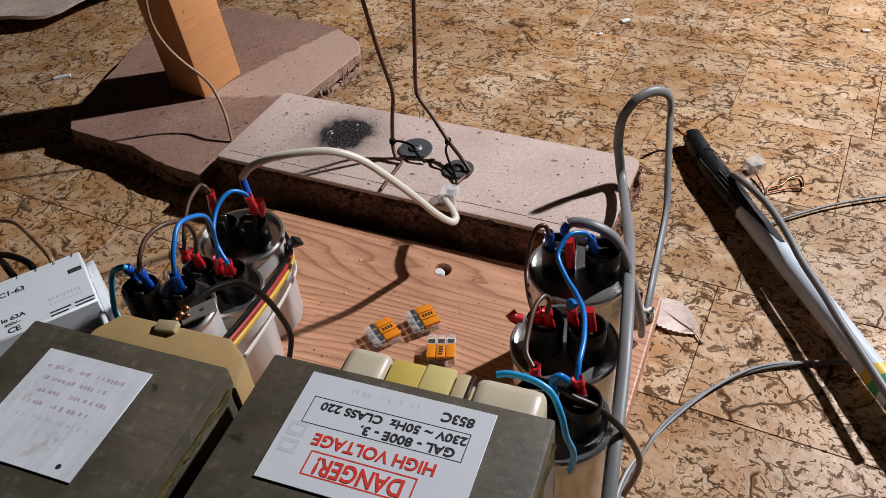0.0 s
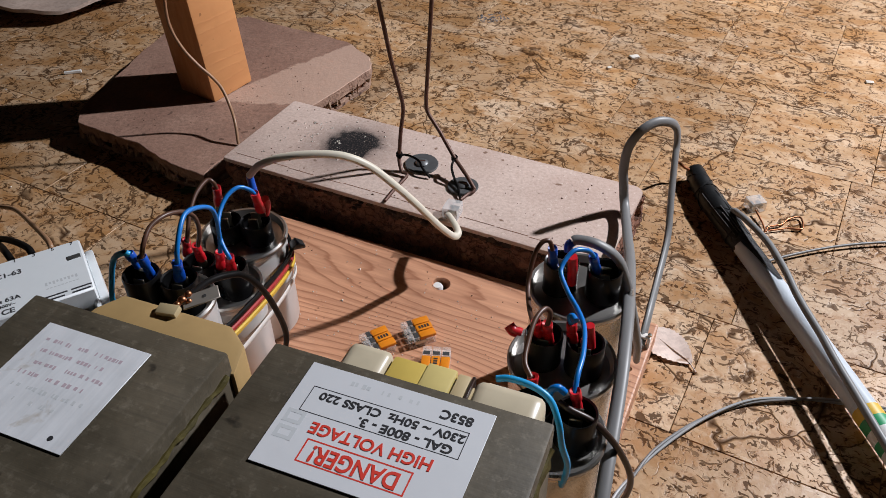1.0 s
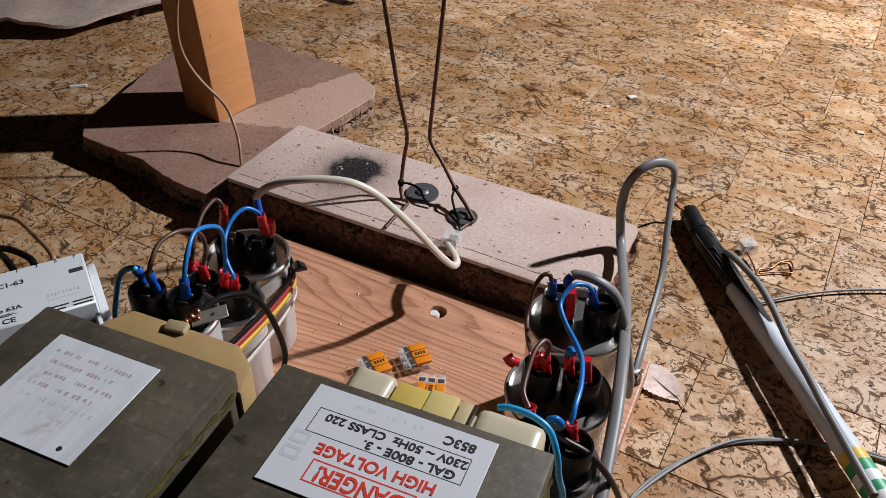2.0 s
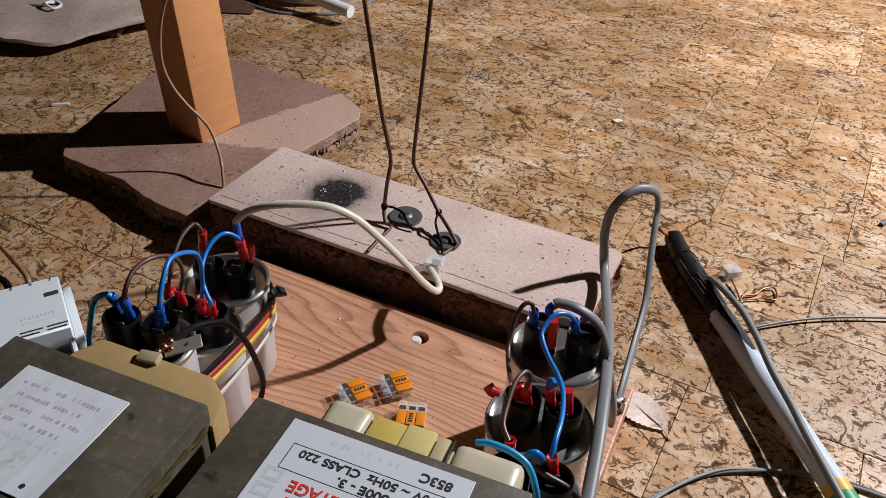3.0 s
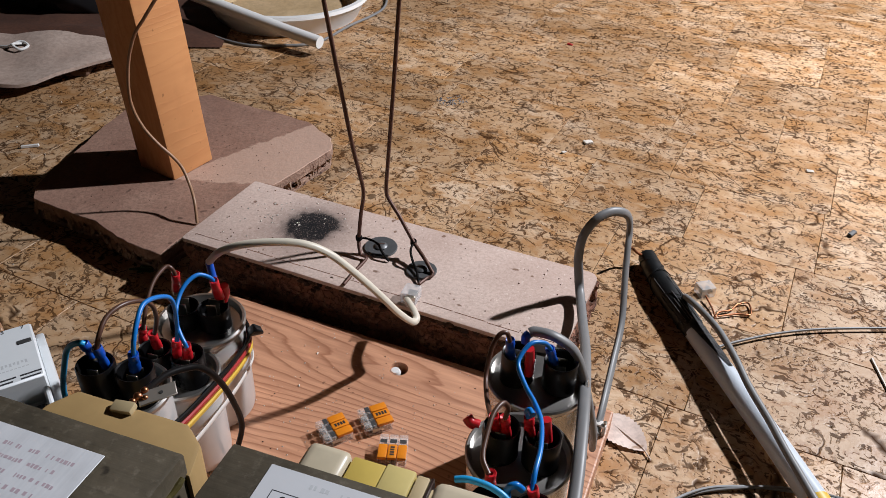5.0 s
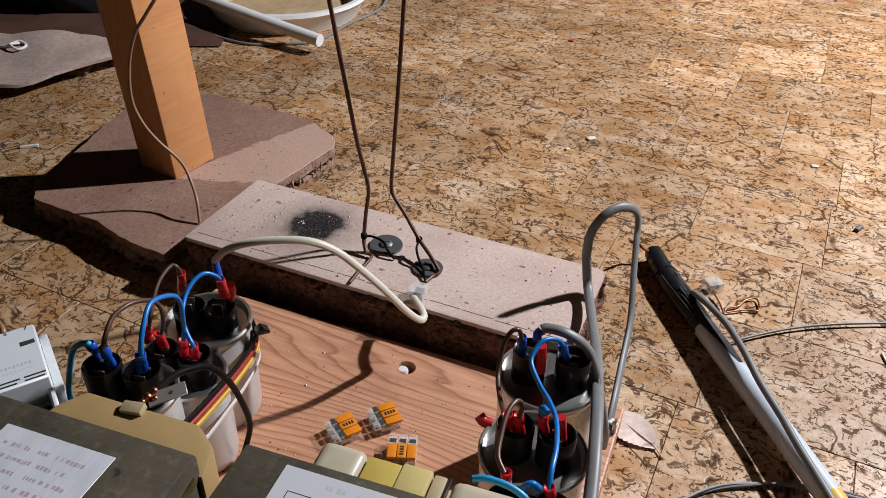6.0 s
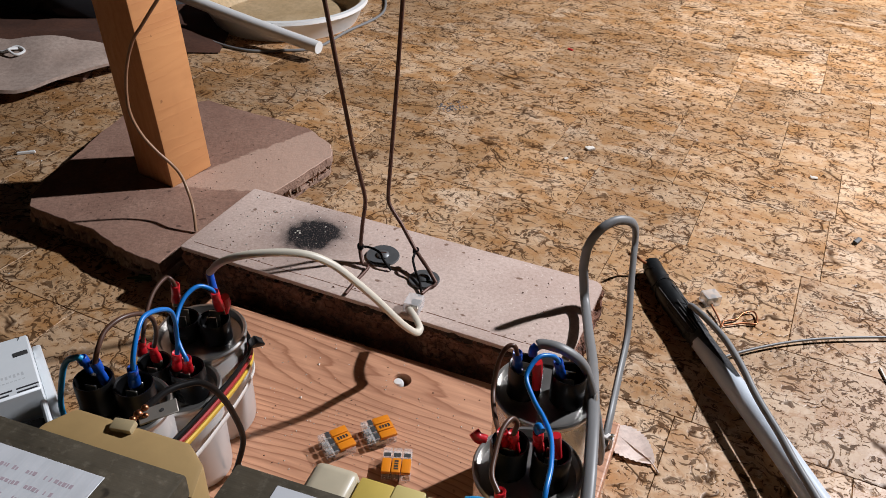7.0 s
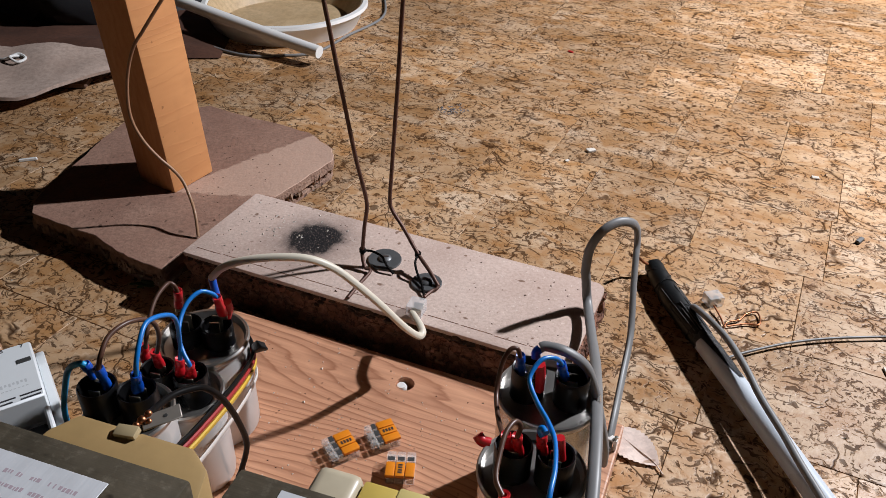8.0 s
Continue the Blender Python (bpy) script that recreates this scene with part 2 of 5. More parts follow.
def bark_material():
    """Crumbling reddish brown face, split by dark cracks."""
    m = Mat("rough_brown_face", rough=0.8)
    v = m.coords()
    wob = m.n("ShaderNodeTexNoise", Scale=120.0, Detail=3.0)
    m.link(v, wob.inputs["Vector"])
    add = m.t.nodes.new("ShaderNodeVectorMath")
    add.operation = "MULTIPLY_ADD"
    m.link(wob.outputs["Color"], add.inputs[0])
    add.inputs[1].default_value = (0.020, 0.020, 0.020)
    m.link(v, add.inputs[2])
    cells = m.n("ShaderNodeTexVoronoi", Scale=105.0)
    cells.feature = "DISTANCE_TO_EDGE"
    m.link(add.outputs[0], cells.inputs["Vector"])
    crack = m.ramp(cells.outputs["Distance"], (0.0, 1.0), (0.055, 0.0))
    f = m.noise(v, 260.0, 4.0, 0.7)
    col = m.ramp(m.noise(v, 40.0, 5.0, 0.65), (0.30, (0.13, 0.048, 0.028)), (0.70, (0.40, 0.185, 0.115)))
    col = m.mix(m.ramp(f, (0.35, 0.6), (0.6, 0.0)), col, (0.07, 0.026, 0.016))
    m.color(m.mix(m.math("MULTIPLY", crack, 0.7), col, (0.022, 0.010, 0.008)))
    m.bump(m.math("SUBTRACT", f, crack), 1.0, 0.002)
    return m.mat


BARK = bark_material()
CHIPPALE = grainy("pale_crumb", (0.24, 0.15, 0.10), (0.42, 0.30, 0.22), 200.0)
BARKDARK = grainy("scorched_flakes", (0.020, 0.012, 0.010), (0.13, 0.075, 0.05), 200.0, 0.9, 0.8, None, 160.0)
TAPEWORN = grainy("worn_tape", (0.010, 0.010, 0.011), (0.15, 0.15, 0.155), 240.0)
BLOCKTOP = block_top_material()
STEEL = painted("zinc_can", (0.70, 0.68, 0.65), 0.24, 0.2, 1.0, 0.05, 60.0)
RIM = painted("rim_metal", (0.55, 0.53, 0.50), 0.32, 0.35, 0.9, 0.05, 90.0)
CANLABEL = painted("can_wrap", (0.68, 0.65, 0.625), 0.32, 0.25, 0.35, 0.04, 40.0)
CUPBLACK = painted("black_plastic", (0.006, 0.006, 0.0065), 0.3, 0.3, gloss=0.3)
CORE = core_material()
SEAM = painted("gilded_weld", (0.15, 0.12, 0.03), 0.5, 0.8, 0.5, 0.8, 300.0)
PAPER = painted("coil_paper", (0.66, 0.52, 0.29), 0.55, 0.45, 0.0, 0.25, 60.0)
PAPERDARK = painted("coil_paper_brown", (0.60, 0.40, 0.17), 0.5, 0.55, 0.0, 0.6, 45.0)
TAPEYELLOW = painted("yellow_tape", (0.72, 0.53, 0.12), 0.4, 0.3, 0.0, 0.2, 80.0)
TAPEPALE = painted("pale_yellow_tape", (0.76, 0.62, 0.24), 0.4, 0.35, 0.0, 0.2, 80.0)
NYLON = painted("milky_plastic", (0.70, 0.61, 0.44), 0.35, 0.45, 0.0, 0.1, 70.0)
def old_label_material():
    """Soiled paper: brown stains, creases and rubbed patches."""
    m = Mat("soiled_label", rough=0.5)
    v = m.coords()
    col = m.mix(m.ramp(m.noise(v, 60.0, 4.0), (0.40, 0.0), (0.75, 0.6)), (0.66, 0.68, 0.71), (0.50, 0.52, 0.54))
    col = m.mix(m.ramp(m.noise(v, 48.0, 5.0, 0.65, 0.6), (0.60, 0.0), (0.68, 0.6)), col, (0.40, 0.35, 0.28))
    st = m.n("ShaderNodeMapping")
    st.inputs["Scale"].default_value = (130.0, 12.0, 1.0)
    m.link(v, st.inputs["Vector"])
    crease = m.noise(st.outputs["Vector"], 1.0, 3.0)
    m.color(m.mix(m.ramp(crease, (0.60, 0.0), (0.72, 0.35)), col, (0.74, 0.76, 0.79)))
    m.bump(crease, 0.5, 0.0008)
    return m.mat


OLDLABEL = old_label_material()
LABEL = painted("white_label", (0.69, 0.71, 0.74), 0.5, 0.16, 0.0, 0.25, 45.0)
INKRED = painted("red_ink", (0.72, 0.05, 0.03), 0.5, 0.2)
INKPALE = painted("faded_pink_ink", (0.52, 0.42, 0.47), 0.5, 0.2)
INKGREY = painted("pale_grey_ink", (0.61, 0.64, 0.66), 0.5, 0.2)
INKBLACK = painted("black_ink", (0.03, 0.03, 0.035), 0.5, 0.2)
BLUE = painted("blue_insulation", (0.004, 0.19, 0.62), 0.35, 0.2)
CYAN = painted("light_blue_insulation", (0.02, 0.36, 0.72), 0.35, 0.2)
BROWN = painted("brown_insulation", (0.10, 0.045, 0.028), 0.38, 0.2)
DARKBROWN = painted("dark_brown_insulation", (0.035, 0.018, 0.014), 0.38, 0.2)
TANWIRE = painted("tan_insulation", (0.36, 0.20, 0.11), 0.4, 0.2)
BLACK = painted("black_insulation", (0.008, 0.0075, 0.0075), 0.45, 0.2, gloss=0.06)
REDSLEEVE = painted("red_sleeve", (0.68, 0.018, 0.028), 0.32, 0.2)
BLUESLEEVE = painted("blue_sleeve", (0.006, 0.085, 0.50), 0.32, 0.2)
GREY = painted("grey_cable", (0.215, 0.215, 0.215), 0.45, 0.2)
WHITEWIRE = painted("cream_cable", (0.72, 0.66, 0.54), 0.4, 0.15)
PALEGREY = painted("pale_grey_insulation", (0.42, 0.43, 0.44), 0.4, 0.3)
WHITETUBE = painted("white_plastic_tube", (0.62, 0.68, 0.74), 0.3, 0.2)
PUREWHITE = painted("white_plastic_pipe", (0.78, 0.78, 0.76), 0.35, 0.1)
TAPEBLACK = painted("black_tape", (0.011, 0.012, 0.013), 0.42, 0.3, 0.0, 0.6, 160.0, gloss=0.3)
YELLOW = painted("yellow_strip", (0.75, 0.48, 0.05), 0.4, 0.2)
REDSTRIP = painted("red_strip", (0.42, 0.02, 0.02), 0.4, 0.2)
GREEN = painted("green_stripe", (0.02, 0.33, 0.13), 0.4, 0.2)
ORANGE = painted("orange_lever", (0.85, 0.27, 0.015), 0.35, 0.15)
CLEAR = clear_plastic("clear_plastic", (0.92, 0.90, 0.88))
FROST = clear_plastic("frosted_plastic", (0.86, 0.87, 0.88), 0.2, 0.33)
ZIPWHITE = painted("white_tie", (0.78, 0.74, 0.70), 0.4, 0.15)
IRON = painted("rusty_iron_wire", (0.135, 0.062, 0.043), 0.5, 0.4, 0.3, 0.4, 300.0)
FLECK = painted("grey_paint", (0.26, 0.26, 0.28), 0.6, 0.4)
WASHER = painted("dark_zinc", (0.20, 0.205, 0.21), 0.45, 0.5, 0.5, 0.3, 200.0)
TAB = painted("dull_tinned_plate", (0.42, 0.38, 0.33), 0.5, 0.4, 0.4)
BRIGHT = painted("tinned_brass", (0.62, 0.58, 0.50), 0.3, 0.2, 1.0)
COPPER = painted("copper", (0.48, 0.20, 0.10), 0.35, 0.3, 1.0)
LEAF = grainy("dry_leaf", (0.64, 0.50, 0.43), (0.80, 0.67, 0.59), 220.0, 0.75, 0.2, (0.40, 0.26, 0.18), 40.0, 0.0003)
DEVICE = painted("light_grey_housing", (0.76, 0.80, 0.82), 0.42, 0.1)
DEVICEDARK = painted("dark_opening", (0.05, 0.05, 0.05), 0.6, 0.2)
CARD = grainy("cardboard", (0.36, 0.265, 0.215), (0.48, 0.375, 0.315), 200.0, 0.85, 0.25)
CARDDARK = grainy("cardboard_core", (0.10, 0.05, 0.03), (0.16, 0.09, 0.06), 200.0)
BROWNSHEET = grainy("brown_sheet", (0.055, 0.020, 0.010), (0.10, 0.038, 0.020), 240.0, 0.95, 0.4)
BAG = painted("black_fabric", (0.010, 0.010, 0.013), 0.75, 0.3, 0.0, 0.5, 90.0)
TRAY = grainy("beige_tray", (0.46, 0.32, 0.17), (0.58, 0.43, 0.26), 120.0, 0.5, 0.15)
CRUMB = grainy("crumb", (0.60, 0.55, 0.48), (0.75, 0.70, 0.64))
WALL = grainy("plaster", (0.07, 0.060, 0.050), (0.11, 0.095, 0.082), 90.0, 0.9, 0.15)
MOSS = painted("green_scrap", (0.09, 0.13, 0.03), 0.6, 0.4)


# ---- mesh helpers ----
def part(name, bm, material, parent=None, label="", smooth=True, m=None):
    """Links a bmesh as one mesh object under a thing or part."""
    me = bpy.data.meshes.new(name)
    bm.normal_update()
    bm.to_mesh(me)
    bm.free()
    for mat in material if isinstance(material, (list, tuple)) else (material,):
        me.materials.append(mat)
    if smooth:
        # wide faces stay flat, so that rounded edges do not bend their shading
        areas = sorted(p.area for p in me.polygons)
        limit = 8.0 * areas[len(areas) // 2]
        for p in me.polygons:
            p.use_smooth = p.area < limit and len(p.vertices) < 6
        me.set_sharp_from_angle(angle=radians(38))
    ob = new(name, me)
    if parent is not None:
        ob.parent = parent
    if m is not None:
        ob.matrix_basis = m
    if label:
        ob["label"] = label
    return ob


def thing(name, m, label, category, group="", kind=""):
    return_ob = new(name)
    return_ob.empty_display_size = 0.01
    return_ob.matrix_basis = m
    return tagged(return_ob, label, category, group, kind)


def box(x0, y0, z0, x1, y1, z1, bevel=0.0, seg=2, bm=None):
    b = bmesh.new()
    bmesh.ops.create_cube(b, size=1.0)
    for v in b.verts:
        v.co = Vector(((x0 + x1) / 2 + v.co.x * (x1 - x0), (y0 + y1) / 2 + v.co.y * (y1 - y0), (z0 + z1) / 2 + v.co.z * (z1 - z0)))
    if bevel:
        bmesh.ops.bevel(b, geom=b.edges[:] + b.verts[:], offset=bevel, segments=seg, affect="EDGES", profile=0.6)
    return merge(bm, b)


def merge(bm, b):
    """Adds the bmesh b to bm (which may be None)."""
    if bm is None:
        return b
    me = bpy.data.meshes.new("tmp")
    b.to_mesh(me)
    b.free()
    bm.from_mesh(me)
    bpy.data.meshes.remove(me)
    return bm


def moved(b, m):
    bmesh.ops.transform(b, matrix=m, verts=b.verts[:])
    return b


def prism(outline, z0, z1, bevel=0.0, seg=1, bm=None):
    b = bmesh.new()
    low = [b.verts.new((x, y, z0)) for x, y in outline]
    face = b.faces.new(low)
    up = bmesh.ops.extrude_face_region(b, geom=[face])
    for v in up["geom"]:
        if isinstance(v, bmesh.types.BMVert):
            v.co.z = z1
    bmesh.ops.recalc_face_normals(b, faces=b.faces[:])
    if bevel:
        bmesh.ops.bevel(b, geom=b.edges[:], offset=bevel, segments=seg, affect="EDGES", profile=0.6)
    return merge(bm, b)


def lathe(profile, sides=32, bm=None):
    """Turns (radius, z) pairs round the z axis."""
    b = bmesh.new()
    rings = []
    for r, z in profile:
        if r < 1e-6:
            rings.append([b.verts.new((0, 0, z))])
        else:
            rings.append([b.verts.new((r * math.cos(2 * math.pi * i / sides), r * math.sin(2 * math.pi * i / sides), z)) for i in range(sides)])
    for lo, hi in zip(rings, rings[1:]):
        for i in range(sides):
            j = (i + 1) % sides
            if len(lo) == 1 and len(hi) > 1:
                b.faces.new((lo[0], hi[i], hi[j]))
            elif len(hi) == 1 and len(lo) > 1:
                b.faces.new((lo[i], lo[j], hi[0]))
            elif len(lo) > 1:
                b.faces.new((lo[i], lo[j], hi[j], hi[i]))
    bmesh.ops.recalc_face_normals(b, faces=b.faces[:])
    return merge(bm, b)


def smooth_line(points, steps=8):
    """A Catmull-Rom curve through the points."""
    p = [Vector(q) for q in points]
    p = [2 * p[0] - p[1]] + p + [2 * p[-1] - p[-2]]
    out = []
    for a, b, c, d in zip(p, p[1:], p[2:], p[3:]):
        for k in range(steps):
            t = k / steps
            out.append(0.5 * (2 * b + (c - a) * t + (2 * a - 5 * b + 4 * c - d) * t * t + (3 * b - a - 3 * c + d) * t ** 3))
    return out + [p[-2]]


def sweep(points, radius, sides=10, steps=8, flat=1.0, bm=None, up=None, jitter=0.0):
    """A round or flattened strand along a smooth line. radius: a number, or one per given point."""
    line = smooth_line(points, steps) if steps else [Vector(q) for q in points]
    n = len(line)
    if isinstance(radius, (int, float)):
        rs = [radius] * n
    else:
        k = len(radius) - 1
        rs = []
        for i in range(n):
            f = i / (n - 1) * k
            a = min(int(f), k - 1)
            rs.append(radius[a] + (radius[a + 1] - radius[a]) * (f - a))
    b = bmesh.new()
    rings, side = [], None
    for i, q in enumerate(line):
        d = (line[min(i + 1, n - 1)] - line[max(i - 1, 0)]).normalized()
        if side is None:
            ref = Vector(up) if up else (Vector((0, 0, 1)) if abs(d.z) < 0.9 else Vector((1, 0, 0)))
            side = d.cross(ref).normalized()
        side = (side - d * side.dot(d)).normalized()
        other = d.cross(side)
        rr = rs[i] * (1 + jitter * (random.random() - 0.5))
        rings.append([b.verts.new(q + rr * (math.cos(2 * math.pi * j / sides) * side + flat * math.sin(2 * math.pi * j / sides) * other)) for j in range(sides)])
    for lo, hi in zip(rings, rings[1:]):
        for j in range(sides):
            b.faces.new((lo[j], lo[(j + 1) % sides], hi[(j + 1) % sides], hi[j]))
    b.faces.new(rings[0][::-1])
    b.faces.new(rings[-1])
    bmesh.ops.recalc_face_normals(b, faces=b.faces[:])
    return merge(bm, b)


def writing(text, size, material, parent, m, name="lettering", width=None):
    """Flat lettering as a mesh part; size: cap height or so; width: squeezes the line to that length."""
    cu = bpy.data.curves.new("text", "FONT")
    cu.body, cu.size, cu.extrude, cu.offset = text, size, 0.00006, size * 0.022
    cu.align_x, cu.align_y = "CENTER", "CENTER"
    tmp = bpy.data.objects.new("text", cu)
    me = bpy.data.meshes.new_from_object(tmp)
    bpy.data.objects.remove(tmp)
    if width:
        span = max(v.co.x for v in me.vertices) - min(v.co.x for v in me.vertices)
        me.transform(Matrix.Diagonal((width / span, 1, 1, 1)))
    me.materials.append(material)
    ob = new(name, me)
    ob.parent, ob.matrix_basis = parent, m
    return ob


def roughen(b, amount, scale, keep=None):
    """Uneven, broken surface."""
    for v in b.verts:
        if keep is None or keep(v.co):
            q = v.co * scale
            v.co += amount * Vector((noise.noise(q), noise.noise(q + Vector((7, 0, 0))), noise.noise(q + Vector((0, 9, 0)))))
    return b


# ---- room shell ----
def room():
    b = box(-2.2, -1.7, -0.06, 2.6, 3.1, -0.003)
    floor = tagged(part("floor", b, UNDER, smooth=False), "worn tan cork floor of staggered tiles", "floor", kind="structure")
    for name, a in (("wall_north", (-2.3, 3.1, -0.06, 2.7, 3.22, 2.4)), ("wall_south", (-2.3, -1.82, -0.06, 2.7, -1.7, 2.4)), ("wall_east", (2.6, -1.7, -0.06, 2.72, 3.1, 2.4)), ("wall_west", (-2.32, -1.7, -0.06, -2.2, 3.1, 2.4))):
        tagged(part(name, box(*a), WALL, smooth=False), "plain dark room wall", "wall", kind="structure")
    tagged(part("ceiling", box(-2.3, -1.8, 2.4, 2.7, 3.2, 2.5), WALL, smooth=False), "plain dark ceiling", "ceiling", kind="structure")
    return floor


floor = room()

# ---- slab and post ----
def slab():
    outline = [(-0.310, 0.637), (-0.305, 0.617), (-0.270, 0.596), (-0.242, 0.581), (-0.217, 0.557), (-0.197, 0.543), (-0.177, 0.532), (-0.168, 0.553), (-0.150, 0.572), (-0.132, 0.596), (-0.112, 0.628), (-0.094, 0.651), (-0.075, 0.680), (-0.055, 0.708), (-0.057, 0.732), (-0.083, 0.768), (-0.122, 0.793), (-0.159, 0.812), (-0.195, 0.835), (-0.235, 0.823), (-0.272, 0.807), (-0.287, 0.758), (-0.295, 0.710), (-0.306, 0.673)]
    ob = thing("broken_slab", pose(0, 0, 0), "reddish brown broken stone slab lying on the cork floor", "slab")

    def layer(name, grow, z0, z1, mats, label, seed, amount):
        c = Vector((-0.185, 0.685, 0))
        ring = []
        for i, (x, y) in enumerate(outline):
            x2, y2 = outline[(i + 1) % len(outline)]
            for k in range(4):
                q = Vector((x + (x2 - x) * k / 4, y + (y2 - y) * k / 4, 0))
                n = noise.noise(q * 130 + Vector((seed, 0, 0))) + 0.6 * noise.noise(q * 330 + Vector((seed, 4, 0)))
                q += (q - c).normalized() * (grow + amount * n)
                ring.append((q.x, q.y))
        b = prism(ring, z0, z1, 0.0005, 1)
        for f in b.faces:
            f.material_index = 0 if f.normal.z > 0.6 else 1
        part(name, b, mats, ob, label)

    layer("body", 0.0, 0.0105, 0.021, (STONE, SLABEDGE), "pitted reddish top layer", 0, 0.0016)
    layer("seam", -0.006, 0.0045, 0.0110, (CHIP, CHIP), "dark crumbling seam", 5, 0.004)
    layer("underside", -0.002, 0.0, 0.005, (SLABEDGE, SLABEDGE), "broken lower layer", 9, 0.003)
    rnd = random.Random(12)
    b = None
    for i in range(90):
        k = rnd.randrange(0, 6) if i < 60 else rnd.randrange(8, 13)
        f = rnd.random()
        x = outline[k][0] + (outline[k + 1][0] - outline[k][0]) * f
        y = outline[k][1] + (outline[k + 1][1] - outline[k][1]) * f
        s = rnd.uniform(0.0007, 0.0022)
        g = bmesh.new()
        bmesh.ops.create_icosphere(g, subdivisions=1, radius=s)
        for v in g.verts:
            v.co = v.co * rnd.uniform(0.7, 1.3) + Vector((x + rnd.uniform(-0.002, 0.001), y + rnd.uniform(-0.002, 0.001), rnd.choice((0.006, 0.0095, 0.0135)) + rnd.uniform(-0.002, 0.002)))
        b = merge(b, g)
    tagged(part("edge_crumbs", b, CHIPPALE, ob, "pale crumbs in the broken edge"), kind="stuff")
    return ob


slab()


def post():
    ob = thing("wooden_post", pose(-0.1915, 0.6475, 0.021) @ pose(0, 0, 0, 0, -3.0, 0) @ pose(0, 0, 0, 0, 0, 54.0), "orange-brown square wooden post standing on the slab", "post")
    b = box(0.0, 0.0, 0.0, 0.046, 0.046, 0.62, 0.0015, 2)
    part("shaft", b, POSTWOOD, ob)
    return ob


post()

# ---- chipboard block with the electrodes ----
BLOCK = pose(-0.157, 0.528, 0, 0, 0, -26.8)


def rounded(x0, y0, x1, y1, r, n=5):
    pts = []
    for cx, cy, a in ((x1 - r[1], y0 + r[1], -90), (x1 - r[2], y1 - r[2], 0), (x0 + r[3], y1 - r[3], 90), (x0 + r[0], y0 + r[0], 180)):
        rad = r[((a + 90) // 90 + 1) % 4]
        for i in range(n):
            t = radians(a + 90 * i / (n - 1))
            pts.append((cx + rad * math.cos(t), cy + rad * math.sin(t)))
    return pts


def block():
    ob = thing("chipboard_block", BLOCK, "pale beige chipboard block with dark crumbling edges and soot spot", "block")
    L, D, H = 0.304, 0.097, 0.040
    top = rounded(0.0, 0.0, L, D, (0.002, 0.006, 0.008, 0.002))
    part("top_layer", prism(top, H - 0.0035, H, 0.0009, 2), BLOCKTOP, ob, "pale pitted top with a black burnt spot")
    b = None
    for i in range(12):
        x = 0.006 + i * (L - 0.012) / 12
        b = box(x, 0.0092 + 0.0006 * math.sin(i * 1.7), H - 0.0003, x + (L - 0.012) / 12 - 0.0015, 0.0097 + 0.0006 * math.sin(i * 1.7), H + 0.00015, bm=b)
    part("edge_score", b, CHIP, ob, "scored line along the front edge", smooth=False)
    b = box(0.001, 0.0015, 0.0, L - 0.001, D - 0.001, H - 0.0034)
    bmesh.ops.subdivide_edges(b, edges=b.edges[:], cuts=44, use_grid_fill=True)
    roughen(b, 0.006, 70.0, lambda c: 0.001 < c.z < H - 0.006)
    roughen(b, 0.002, 300.0, lambda c: 0.001 < c.z < H - 0.006)
    part("core", b, BARK, ob, "rough crumbling dark brown edge")
    b = None
    rnd = random.Random(4)
    for i in range(230):
        x = rnd.uniform(0.004, L - 0.01)
        c = Vector((x, 0.0015 + rnd.uniform(-0.001, 0.001), H - 0.0036 - abs(rnd.gauss(0, 0.003))))
        s = rnd.uniform(0.0006, 0.0021) * (1.4 if x > 0.15 else 1.0)
        k = bmesh.new()
        bmesh.ops.create_icosphere(k, subdivisions=1, radius=s)
        for v in k.verts:
            v.co = c + Vector((v.co.x * 1.6, v.co.y, v.co.z * 0.8)) * rnd.uniform(0.7, 1.2)
        b = merge(b, k)
    tagged(part("crumbled_edge", b, BARKDARK, ob, "flaked grey-brown crumbs along the edge"), kind="stuff")
    return ob


block()

# ---- pine board ----
BOARD = pose(0.146, 0.362, 0, 0, 0, -25.2)


def board():
    ob = thing("pine_board", BOARD, "reddish pine base board with dark grain lying on the floor", "board")
    b = box(-0.305, -0.40, 0.0, 0.0, 0.0, 0.018, 0.0012, 2)
    wood = part("plank", b, PINE, ob)
    hole = part("drill_cutter", moved(lathe([(0, 0.006), (0.0063, 0.006), (0.0063, 0.03), (0, 0.03)], 24), pose(*HOLE, 0)), PINE, ob)
    mod = wood.modifiers.new("hole", "BOOLEAN")
    mod.object, mod.solver = hole, "EXACT"
    bpy.context.view_layer.update()
    me = bpy.data.meshes.new_from_object(wood.evaluated_get(bpy.context.evaluated_depsgraph_get()))
    wood.modifiers.clear()
    for p in me.polygons:
        p.use_smooth = False
    wood.data = me
    bpy.data.objects.remove(hole)
    part("screw", moved(lathe([(0, 0.0060), (0.0036, 0.0060), (0.0038, 0.0140), (0.0028, 0.0158), (0, 0.0162)], 20), pose(HOLE[0] - 0.0026, HOLE[1] - 0.0002, 0.0004)), PUREWHITE, ob, "white plug in the drilled hole")
    return ob


HOLE = tuple((BOARD.inverted() @ Vector((0.010, 0.403, 0.018))))[:2]
board()


